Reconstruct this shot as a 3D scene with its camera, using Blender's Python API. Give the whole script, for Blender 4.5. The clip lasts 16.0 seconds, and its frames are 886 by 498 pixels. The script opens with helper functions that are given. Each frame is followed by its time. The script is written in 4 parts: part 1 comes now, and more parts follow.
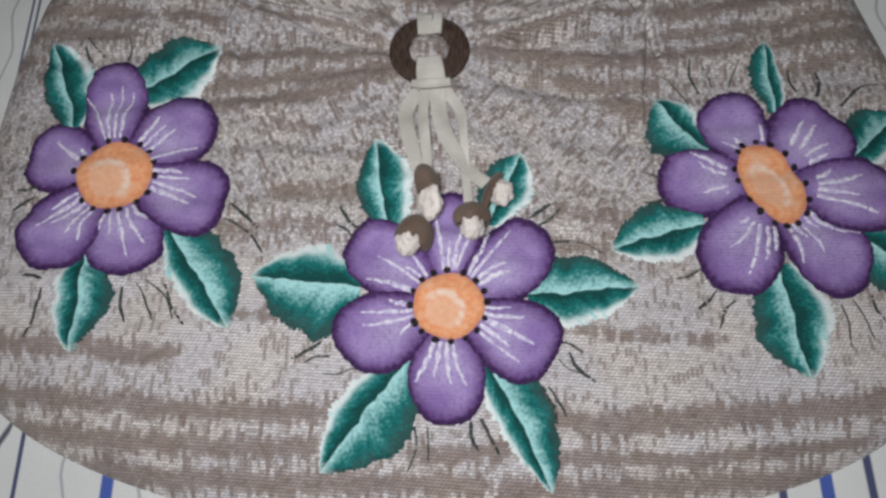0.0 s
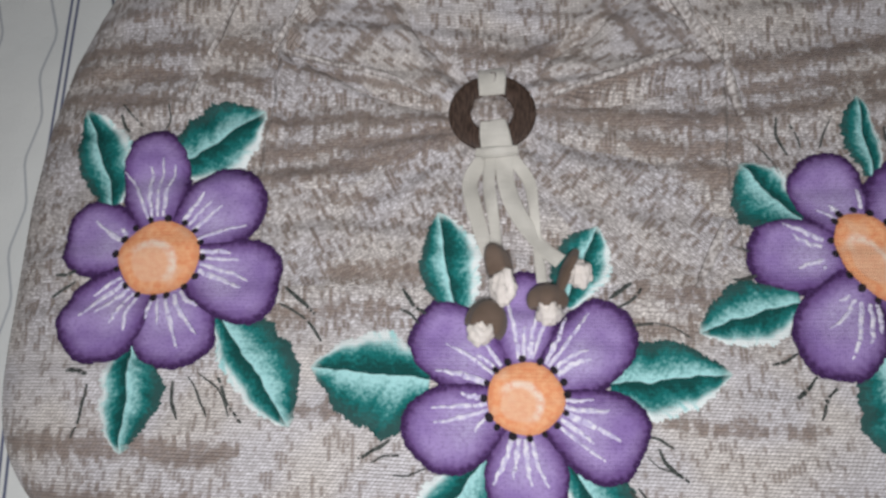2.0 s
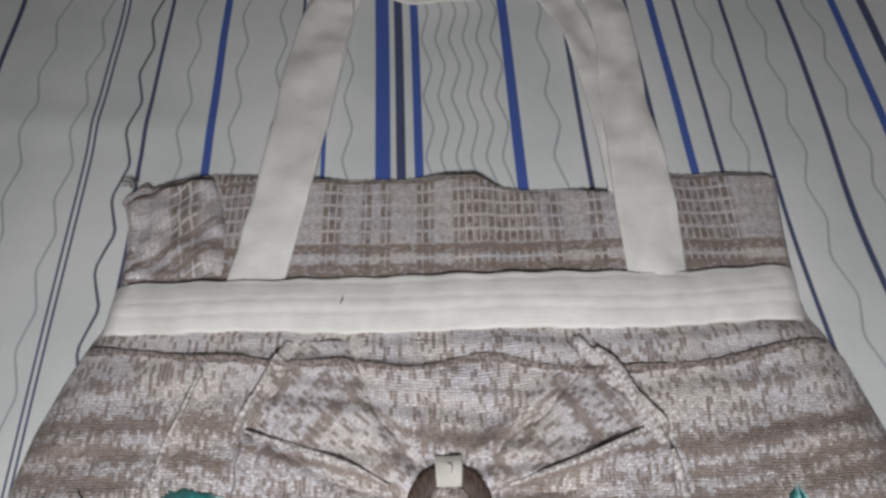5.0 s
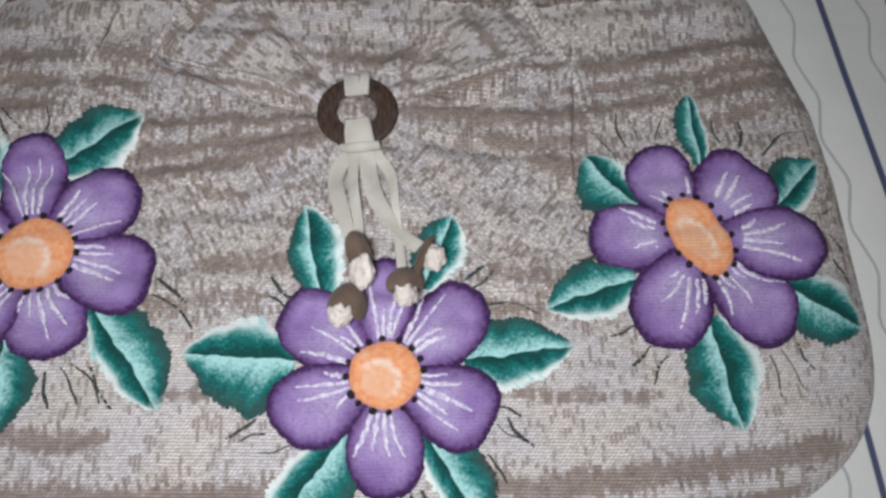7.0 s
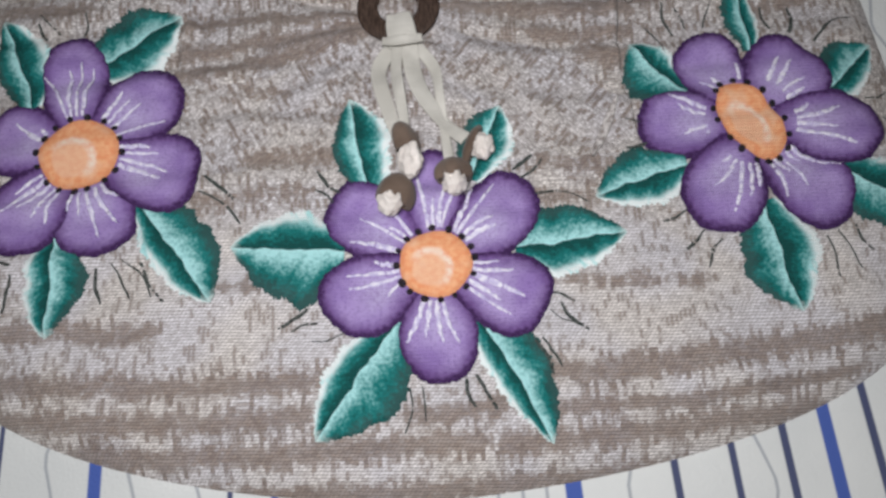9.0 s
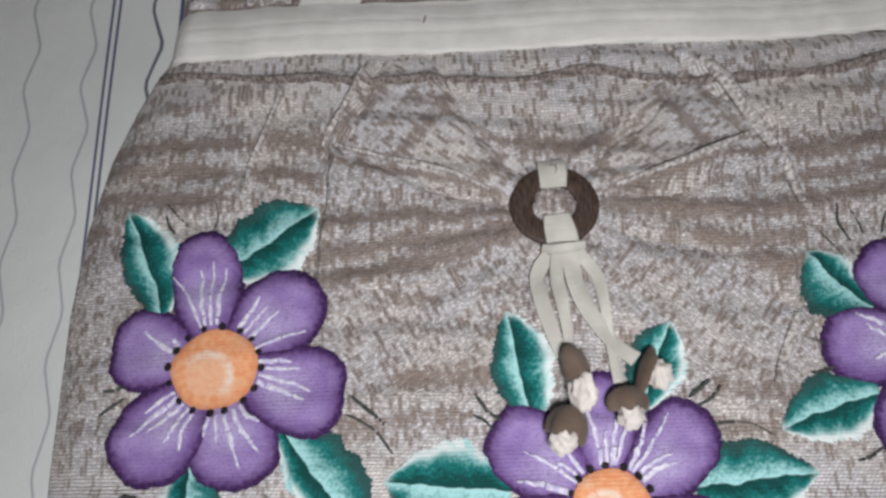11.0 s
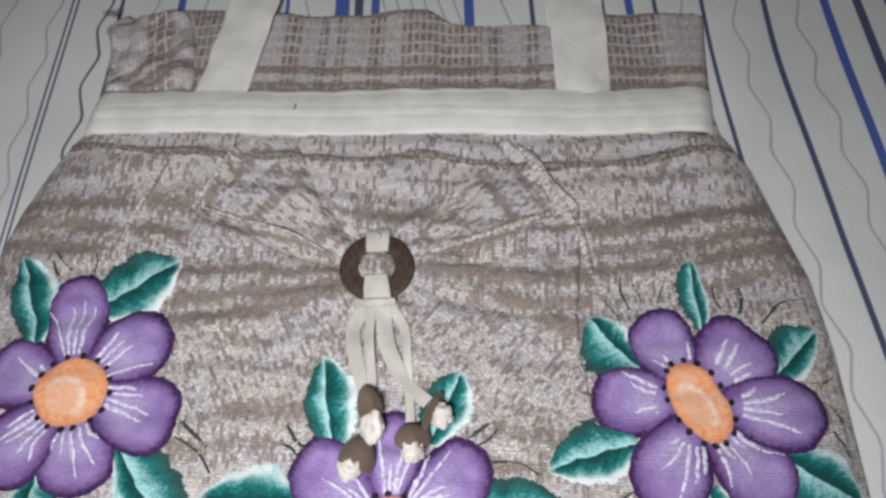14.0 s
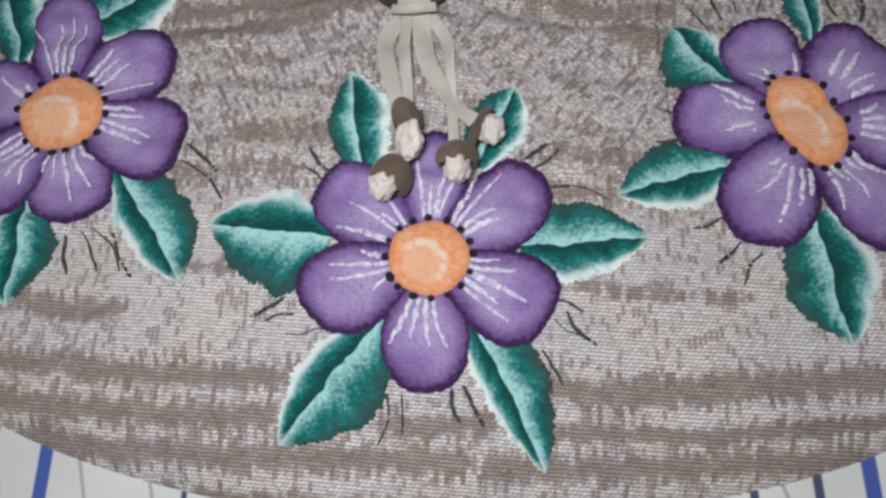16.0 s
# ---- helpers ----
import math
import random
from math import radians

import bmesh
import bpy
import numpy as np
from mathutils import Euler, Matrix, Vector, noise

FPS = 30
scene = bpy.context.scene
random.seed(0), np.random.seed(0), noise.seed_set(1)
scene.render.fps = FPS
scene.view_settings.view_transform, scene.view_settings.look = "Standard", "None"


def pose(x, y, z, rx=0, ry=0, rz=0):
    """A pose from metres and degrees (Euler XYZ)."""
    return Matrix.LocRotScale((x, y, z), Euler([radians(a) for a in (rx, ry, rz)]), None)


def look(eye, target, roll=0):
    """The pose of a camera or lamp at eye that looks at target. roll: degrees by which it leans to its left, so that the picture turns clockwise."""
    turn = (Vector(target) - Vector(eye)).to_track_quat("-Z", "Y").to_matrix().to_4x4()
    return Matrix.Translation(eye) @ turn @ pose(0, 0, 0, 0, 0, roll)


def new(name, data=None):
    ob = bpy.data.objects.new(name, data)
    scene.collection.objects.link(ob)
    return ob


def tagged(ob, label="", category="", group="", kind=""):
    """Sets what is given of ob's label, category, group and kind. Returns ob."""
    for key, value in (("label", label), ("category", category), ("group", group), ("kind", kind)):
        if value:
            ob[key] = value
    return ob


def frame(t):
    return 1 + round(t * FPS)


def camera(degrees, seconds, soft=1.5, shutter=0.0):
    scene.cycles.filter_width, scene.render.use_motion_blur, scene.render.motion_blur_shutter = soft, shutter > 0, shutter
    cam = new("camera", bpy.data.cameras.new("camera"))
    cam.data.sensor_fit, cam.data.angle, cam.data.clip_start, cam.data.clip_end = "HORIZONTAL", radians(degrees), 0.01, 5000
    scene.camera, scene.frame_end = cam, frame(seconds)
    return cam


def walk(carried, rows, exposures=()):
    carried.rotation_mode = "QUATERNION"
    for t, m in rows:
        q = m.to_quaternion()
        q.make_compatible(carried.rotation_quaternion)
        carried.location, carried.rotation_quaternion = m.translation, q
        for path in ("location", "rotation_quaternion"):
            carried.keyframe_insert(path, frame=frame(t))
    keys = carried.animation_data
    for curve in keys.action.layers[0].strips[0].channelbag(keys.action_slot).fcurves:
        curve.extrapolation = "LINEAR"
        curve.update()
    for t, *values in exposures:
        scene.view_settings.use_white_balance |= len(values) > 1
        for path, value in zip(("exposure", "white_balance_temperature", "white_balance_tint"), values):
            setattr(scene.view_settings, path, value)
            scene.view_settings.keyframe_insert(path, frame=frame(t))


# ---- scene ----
cam = camera(69.75, 16.0, soft=2.9)
ROWS = [
    (0, 0.0284, -0.2287, 0.3793, 15.49, 2.21, 1.50),
    (0.5, 0.0251, -0.2230, 0.3795, 15.11, 2.15, 1.53),
    (1, 0.0112, -0.2189, 0.3820, 15.15, 2.48, 1.82),
    (1.5, -0.0041, -0.2038, 0.3755, 14.35, 2.56, 1.26),
    (2, -0.0088, -0.1686, 0.3684, 14.12, 3.12, 0.48),
    (2.5, -0.0153, -0.1141, 0.3835, 15.92, 2.37, -0.44),
    (3, -0.0273, -0.0523, 0.3958, 16.31, 1.69, -0.67),
    (3.2, -0.0246, -0.0293, 0.3972, 18.26, 2.00, -0.03),
    (4.3, -0.0120, -0.0120, 0.4520, 29.50, 1.11, -0.67),
    (5.3, 0.0057, -0.0219, 0.4207, 21.39, 0.30, -1.25),
    (5.5, 0.0084, -0.0391, 0.4146, 20.35, 0.19, -2.14),
    (6, 0.0130, -0.0985, 0.4049, 18.96, 1.06, -2.25),
    (6.5, 0.0253, -0.1549, 0.3915, 16.79, 0.13, -1.18),
    (7, 0.0476, -0.1936, 0.3856, 15.86, -0.05, -1.76),
    (7.5, 0.0582, -0.2159, 0.3877, 15.90, 0.04, -1.13),
    (8, 0.0586, -0.2326, 0.3792, 15.46, 0.55, -0.40),
    (8.2, 0.0567, -0.2383, 0.3762, 15.41, 0.57, 0.28),
    (9.2, 0.0120, -0.2460, 0.3650, 14.60, 1.35, -3.31),
    (10.3, -0.0563, -0.1854, 0.3582, 15.06, 1.41, -3.90),
    (10.5, -0.0645, -0.1711, 0.3591, 15.59, 1.35, -3.26),
    (11, -0.0618, -0.1252, 0.3705, 16.40, 1.15, -2.04),
    (11.5, -0.0492, -0.0777, 0.3960, 19.22, 1.44, -1.20),
    (12, -0.0358, -0.0351, 0.4395, 25.11, 0.58, -1.05),
    (12.5, -0.0285, -0.0343, 0.4853, 32.58, 2.02, -1.33),
    (13, -0.0089, -0.0616, 0.4657, 28.99, 1.15, -0.22),
    (13.5, 0.0327, -0.1083, 0.4414, 24.74, 0.75, -0.24),
    (14, 0.0594, -0.1514, 0.4252, 22.43, 1.69, 1.07),
    (14.5, 0.0897, -0.1848, 0.3863, 19.62, 2.42, 1.66),
    (15, 0.0910, -0.2119, 0.3539, 17.49, 2.61, 2.17),
    (15.5, 0.0718, -0.2386, 0.3295, 16.02, 3.12, 2.45),
    (16, 0.0470, -0.2406, 0.3268, 15.13, 3.88, 2.34),
]
walk(cam, [(t, pose(*p)) for t, *p in ROWS], exposures=[(0, -0.40), (1, -0.46), (1.5, -0.40), (2, -0.26), (3.2, 0.00), (5.5, 0.16), (6, 0.02), (6.5, -0.04), (7.5, -0.30), (8, -0.28), (10.5, -0.16), (11.5, -0.10), (12, 0.00), (12.5, 0.20), (13, 0.34), (13.5, 0.14), (14, 0.05), (14.5, -0.04), (15, -0.10), (15.5, -0.18), (16, -0.36)])

# ---- light: one soft lamp fixed above the bed for the phone's own light, dim ambient ----
world = bpy.data.worlds.new("room_air")
world.use_nodes = True
world.node_tree.nodes["Background"].inputs[0].default_value = (0.75, 0.85, 1.0, 1)
world.node_tree.nodes["Background"].inputs[1].default_value = 0.10
scene.world = world
lamp_data = bpy.data.lights.new("phone_light", "AREA")
lamp_data.shape, lamp_data.size, lamp_data.energy, lamp_data.color = "DISK", 0.14, 3.75, (0.965, 0.962, 0.995)
lamp = new("phone_light", lamp_data)
lamp.matrix_world = look((-0.010, -0.255, 0.54), (-0.010, -0.09, 0))


# ---- node helpers ----
class Net:
    """A small writer of node trees."""

    def __init__(self, name):
        self.mat = bpy.data.materials.new(name)
        self.mat.use_nodes = True
        self.tree = self.mat.node_tree
        self.bsdf = self.tree.nodes["Principled BSDF"]

    def put(self, slot, value):
        if isinstance(value, bpy.types.NodeSocket):
            self.tree.links.new(value, slot)
        elif value is not None:
            slot.default_value = value

    def math(self, op, a, b=None, c=None, clamp=False):
        n = self.tree.nodes.new("ShaderNodeMath")
        n.operation, n.use_clamp = op, clamp
        for slot, v in zip(n.inputs, (a, b, c)):
            self.put(slot, v)
        return n.outputs[0]

    def uv(self):
        n = self.tree.nodes.new("ShaderNodeUVMap")
        n.uv_map = "UVMap"
        s = self.tree.nodes.new("ShaderNodeSeparateXYZ")
        self.put(s.inputs[0], n.outputs[0])
        return s.outputs[0], s.outputs[1]

    def place(self):
        n = self.tree.nodes.new("ShaderNodeTexCoord")
        s = self.tree.nodes.new("ShaderNodeSeparateXYZ")
        self.put(s.inputs[0], n.outputs["Object"])
        return s.outputs[0], s.outputs[1], s.outputs[2]

    def vec(self, x, y, z=0.0):
        n = self.tree.nodes.new("ShaderNodeCombineXYZ")
        for slot, v in zip(n.inputs, (x, y, z)):
            self.put(slot, v)
        return n.outputs[0]

    def noise(self, x, y, sx, sy, detail=1.0, z=0.0, rough=0.5):
        n = self.tree.nodes.new("ShaderNodeTexNoise")
        self.put(n.inputs["Vector"], self.vec(self.math("MULTIPLY", x, sx), self.math("MULTIPLY", y, sy), z))
        n.inputs["Scale"].default_value, n.inputs["Detail"].default_value, n.inputs["Roughness"].default_value = 1.0, detail, rough
        return n.outputs["Fac"]

    def ramp(self, v, lo, hi, a=0.0, b=1.0):
        n = self.tree.nodes.new("ShaderNodeMapRange")
        n.interpolation_type = "SMOOTHSTEP"
        for slot, w in zip(n.inputs, (v, lo, hi, a, b)):
            self.put(slot, w)
        return n.outputs[0]

    def mix(self, f, a, b):
        n = self.tree.nodes.new("ShaderNodeMix")
        n.data_type = "RGBA"
        self.put(n.inputs[0], f)
        self.put(n.inputs[6], (*a, 1) if isinstance(a, tuple) else a)
        self.put(n.inputs[7], (*b, 1) if isinstance(b, tuple) else b)
        return n.outputs[2]

    def bump(self, height, strength, distance):
        n = self.tree.nodes.new("ShaderNodeBump")
        n.inputs["Strength"].default_value, n.inputs["Distance"].default_value = strength, distance
        self.put(n.inputs["Height"], height)
        self.put(self.bsdf.inputs["Normal"], n.outputs[0])

    def done(self, colour, rough=0.9, sheen=0.0):
        self.put(self.bsdf.inputs["Base Color"], (*colour, 1) if isinstance(colour, tuple) else colour)
        self.put(self.bsdf.inputs["Roughness"], rough)
        self.bsdf.inputs["Specular IOR Level"].default_value = 0.25
        self.bsdf.inputs["Sheen Weight"].default_value = sheen
        return self.mat


def stitches(net, u, v, wide=0.0026, high=0.0021):
    """Height 0 to 1 of rows of slanting knit stitches."""
    cu = net.math("DIVIDE", u, wide)
    leg = net.math("PINGPONG", cu, 0.5)
    cv = net.math("ADD", net.math("DIVIDE", v, high), net.math("MULTIPLY", leg, 1.1))
    row = net.math("PINGPONG", cv, 0.5)
    return net.math("MULTIPLY", net.ramp(row, 0.03, 0.33), net.ramp(net.math("ABSOLUTE", net.math("SUBTRACT", leg, 0.25)), 0.26, 0.06))


CREAM, ASH, GAP = (0.87, 0.815, 0.765), (0.825, 0.80, 0.825), (0.225, 0.190, 0.172)


def knit_material(name, ladder=False):
    """Cloth of small bead-like stitches in staggered rows; each stitch is cream or brown, in straight crosswise bands with toothed edges, blocks and short upright dashes."""
    net = Net(name)
    u, v = net.uv()
    wide, high = 0.0025, 0.0018

    def centred(n, k):
        return net.math("MULTIPLY", net.math("SUBTRACT", n, 0.5), k)

    def chance(x, y):
        n = net.tree.nodes.new("ShaderNodeTexWhiteNoise")
        n.noise_dimensions = "2D"
        net.put(n.inputs["Vector"], net.vec(x, y))
        return n.outputs["Value"]

    calm = net.ramp(v, -0.115, -0.160)
    wob = net.math("MULTIPLY", centred(net.noise(u, v, 9, 9, 1.0), 0.005), net.math("MULTIPLY_ADD", calm, -0.65, 1.0))
    jog = net.math("MULTIPLY", centred(net.noise(u, v, 230, 230, 2.0, 8.0), 0.0026), net.math("MULTIPLY_ADD", calm, -0.6, 1.0))
    vv = net.math("ADD", v, wob)
    cv = net.math("DIVIDE", net.math("ADD", vv, jog), high)
    row = net.math("FLOOR", cv)
    wale = net.math("DIVIDE", net.math("ADD", u, net.math("MULTIPLY_ADD", wob, 0.3, jog)), wide)
    cu = net.math("ADD", wale, net.math("MULTIPLY", row, 0.5))
    col = net.math("FLOOR", cu)
    fu, fv = net.math("SUBTRACT", net.math("FRACT", cu), 0.5), net.math("SUBTRACT", net.math("FRACT", cv), 0.5)
    qu = net.math("MULTIPLY", net.math("SUBTRACT", col, net.math("MULTIPLY", row, 0.5)), wide)
    qv = net.math("MULTIPLY", row, high)
    # a bead leans to one side
    lean = net.math("SUBTRACT", fu, net.math("MULTIPLY", fv, 0.35))
    d2 = net.math("ADD", net.math("POWER", net.math("DIVIDE", lean, 0.62), 2.0), net.math("POWER", net.math("DIVIDE", fv, 0.46), 2.0))
    bead = net.ramp(d2, 1.30, 0.40)
    rnd = chance(col, row)
    # the dyed yarn: how deep inside a band a place lies; neighbouring wales change colour a few rows apart, which gives the bands teeth
    plain = net.ramp(v, 0.050, 0.085)
    if ladder:
        dye = -0.55
    else:
        n = net.tree.nodes.new("ShaderNodeAttribute")
        n.attribute_name = "dye"
        dye = n.outputs["Fac"]
    middle = net.math("MULTIPLY", net.math("SUBTRACT", 1.0, plain), net.math("SUBTRACT", 1.0, calm))
    teeth = chance(net.math("FLOOR", wale), net.math("FLOOR", net.math("ADD", net.math("DIVIDE", v, 0.009), net.math("MULTIPLY", chance(net.math("FLOOR", wale), 2.0), 3.0))))
    mottle = net.math("ADD", net.math("MULTIPLY", net.noise(qu, qv, 250, 300, 0.0, 11.3), 0.6), net.math("MULTIPLY", net.noise(qu, qv, 60, 110, 1.0, 13.3), 0.4))
    field = net.math("ADD", dye, net.math("ADD", centred(teeth, 0.55), net.math("MULTIPLY", net.math("POWER", teeth, 4.0), 0.55)))
    field = net.math("ADD", field, net.math("ADD", centred(rnd, 0.34), net.math("MULTIPLY", centred(mottle, 1.0), net.math("MULTIPLY_ADD", middle, 0.9, 0.55))))
    tone = net.ramp(field, -0.22, 0.62, 0.0, net.math("MULTIPLY_ADD", mottle, 0.5, 0.52))
    # upright dashes, a stitch wide and three or four high
    tick = chance(net.math("FLOOR", wale), net.math("FLOOR", net.math("ADD", net.math("DIVIDE", vv, 0.0050), net.math("MULTIPLY", chance(net.math("FLOOR", wale), 7.0), 5.0))))
    patches = net.noise(u, v, 48, 60, 1.0, 31.0)
    dash = net.ramp(net.math("SUBTRACT", net.math("ADD", tick, net.math("MULTIPLY", patches, 1.1)), net.math("MULTIPLY", calm, 0.10)), 1.22, 1.36, 0.0, net.math("MULTIPLY_ADD", calm, -0.20, 0.80))
    dash = net.math("MULTIPLY", dash, net.ramp(net.math("ABSOLUTE", net.math("SUBTRACT", net.math("FRACT", wale), 0.5)), 0.52, 0.22, 0.15, 1.0))
    tone = net.math("MAXIMUM", tone, dash)
    if ladder:
        slot = net.ramp(net.math("PINGPONG", net.math("DIVIDE", u, 0.0054), 0.5), 0.05, 0.17)
        rung = net.ramp(net.math("PINGPONG", net.math("DIVIDE", vv, 0.0112), 0.5), 0.06, 0.15)
        patch = None
        for at, half in ((-0.160, 0.017), (0.0445, 0.026), (0.192, 0.024), (-0.084, 0.0045), (-0.058, 0.002), (-0.044, 0.002), (-0.014, 0.0045), (0.012, 0.003), (0.0833, 0.003), (0.1131, 0.004)):
            here = net.ramp(net.math("ABSOLUTE", net.math("SUBTRACT", u, at)), half + 0.004, half)
            patch = here if patch is None else net.math("MAXIMUM", patch, here)
        holes = net.math("MULTIPLY", net.math("MULTIPLY", slot, rung), net.math("MULTIPLY_ADD", patch, 0.62, 0.16))
        holes = net.math("MULTIPLY", holes, net.ramp(tick, 0.0, 0.7, 0.55, 1.15))
        cross = net.math("MULTIPLY", net.ramp(net.math("PINGPONG", net.math("DIVIDE", vv, 0.0115), 0.5), 0.10, 0.04), net.ramp(tick, 0.45, 0.6, 0.0, 0.5))
        tone = net.math("MAXIMUM", net.math("MULTIPLY", tone, 0.22), net.math("MULTIPLY", cross, net.math("SUBTRACT", 1.0, patch)))
        tone = net.math("MAXIMUM", tone, holes)
        for at, half in ((0.1575, 0.0062), (0.1755, 0.0042), (0.234, 0.0022)):
            hem = net.ramp(net.math("ABSOLUTE", net.math("SUBTRACT", net.math("ADD", vv, jog), at)), half + 0.001, half - 0.0012)
            tone = net.math("MAXIMUM", tone, net.math("MULTIPLY", hem, net.ramp(rnd, 0.0, 0.5, 0.40, 0.88)))
    pale = net.mix(net.ramp(net.noise(u, v, 22, 22, 1.0, 9.0), 0.35, 0.65), CREAM, ASH)
    pale = net.mix(net.ramp(rnd, 0.40, 1.0, 0.0, 0.26), pale, GAP)
    rib = net.ramp(net.math("ABSOLUTE", net.math("SUBTRACT", net.math("FRACT", wale), 0.5)), 0.20, 0.46)
    rest = net.math("SUBTRACT", 1.0, calm)
    sunk = net.math("MULTIPLY", net.math("SUBTRACT", 1.0, bead), net.math("MULTIPLY_ADD", calm, 0.22, 0.60))
    sunk = net.math("MAXIMUM", sunk, net.math("MULTIPLY", net.math("MULTIPLY", rib, rest), 0.42))
    # where the cloth is drawn together, its stitches run into pale and dark squiggles
    squiggle = net.ramp(net.math("ABSOLUTE", net.math("SUBTRACT", net.noise(u, v, 210, 300, 2.0, 23.0), 0.5)), 0.075, 0.02)
    sunk = net.math("MAXIMUM", sunk, net.math("MULTIPLY", squiggle, net.math("MULTIPLY_ADD", middle, 0.30, net.math("MULTIPLY_ADD", calm, -0.25, net.math("MULTIPLY_ADD", plain, -0.14, 0.44)))))
    light = net.mix(sunk, pale, GAP)
    dark = net.mix(net.math("MULTIPLY", bead, rnd), (0.150, 0.104, 0.080), (0.318, 0.242, 0.194))
    fibre = net.noise(u, v, 1100, 700, 2.0, 6.0)
    colour = net.mix(tone, light, dark)
    colour = net.mix(net.ramp(fibre, 0.42, 0.75, 0.0, 0.20), colour, GAP)
    height = net.math("ADD", bead, net.math("MULTIPLY", fibre, 0.5))
    net.bump(net.math("ADD", height, net.math("MULTIPLY", net.noise(u, v, 150, 120, 2.0), 1.6)), 0.7, 0.0012)
    return net.done(colour, 0.95, 0.1)


def weave_bump(net, extra=None):
    x, y, z = net.place()
    h = stitches(net, x, y)
    if extra is not None:
        h = net.math("ADD", h, extra)
    net.bump(h, 0.60, 0.0008)
    return x, y


def petal_material():
    net = Net("purple_fabric_paint")
    edge, along = net.uv()
    x, y = weave_bump(net)
    brush = net.noise(x, y, 330, 330, 2.0)
    big = net.noise(x, y, 55, 55, 2.0)
    base = net.mix(net.ramp(big, 0.3, 0.7), (0.290, 0.185, 0.455), (0.405, 0.292, 0.575))
    glow = net.math("MULTIPLY", net.ramp(edge, 0.25, 0.75), net.ramp(along, 0.80, 0.45))
    base = net.mix(net.math("MULTIPLY", glow, net.ramp(brush, 0.25, 0.7, 0.35, 0.8)), base, (0.59, 0.515, 0.74))
    rim = net.math("ADD", edge, net.math("MULTIPLY", net.math("SUBTRACT", brush, 0.5), 0.22))
    colour = net.mix(net.ramp(rim, 0.05, 0.46, 0.90, 0.0), base, (0.100, 0.034, 0.165))
    colour = net.mix(net.ramp(rim, 0.06, 0.19, 0.92, 0.0), colour, (0.038, 0.011, 0.062))
    colour = net.mix(net.ramp(net.noise(x, y, 560, 800, 1.0, 4.0), 0.48, 0.72, 0.0, 0.42), colour, (0.14, 0.075, 0.25))
    colour = net.mix(net.ramp(along, 0.30, 0.18, 0.0, 0.3), colour, (0.13, 0.05, 0.22))
    return net.done(colour, 0.8)


def leaf_material():
    net = Net("teal_fabric_paint")
    side, along = net.uv()
    x, y = weave_bump(net)
    info = net.tree.nodes.new("ShaderNodeObjectInfo")
    seed = net.math("MULTIPLY", info.outputs["Random"], 40.0)
    fine = net.noise(x, y, 520, 520, 2.0)
    big = net.noise(x, y, 60, 60, 1.0, 2.0)
    s = net.math("SUBTRACT", net.math("MULTIPLY", side, 2.0), 1.0)
    reach = net.math("ABSOLUTE", s)
    # brush hairs run outwards from the midrib
    lane = net.math("SUBTRACT", along, net.math("MULTIPLY", reach, 0.20))
    hairs = net.noise(lane, s, 13, 1.3, 2.0, seed, 0.55)
    bent = net.math("ADD", s, net.math("MULTIPLY", net.math("SUBTRACT", net.noise(along, along, 5, 5, 1.0, seed), 0.5), 0.22))
    saw = net.math("FRACT", net.math("ADD", net.math("MINIMUM", net.math("MAXIMUM", bent, -0.98), 0.98), 1.0))
    shade = net.math("ADD", saw, net.math("MULTIPLY", net.math("SUBTRACT", hairs, 0.5), 0.55))
    shade = net.math("ADD", shade, net.math("MULTIPLY", net.math("SUBTRACT", fine, 0.5), 0.72))
    shade = net.math("ADD", shade, net.math("MULTIPLY", net.math("SUBTRACT", big, 0.5), 0.5))
    colour = net.mix(net.ramp(shade, -0.06, 0.58), (0.44, 0.78, 0.77), (0.008, 0.200, 0.188))
    colour = net.mix(net.ramp(shade, 0.42, 0.92), colour, (0.004, 0.066, 0.060))
    rim = net.math("ADD", reach, net.math("MULTIPLY", net.math("SUBTRACT", fine, 0.5), 0.45))
    frost = net.math("MULTIPLY", net.ramp(rim, 0.52, 0.86, 0.0, 1.0), net.ramp(hairs, 0.28, 0.46))
    frost = net.math("MULTIPLY", frost, net.ramp(saw, 0.42, 0.14, 0.03, 1.0))
    colour = net.mix(frost, colour, (0.86, 0.93, 0.91))
    tip = net.ramp(net.math("ADD", along, net.math("MULTIPLY", fine, 0.14)), 0.97, 1.08, 0.0, 0.85)
    colour = net.mix(tip, colour, (0.64, 0.76, 0.73))
    return net.done(colour, 0.8)


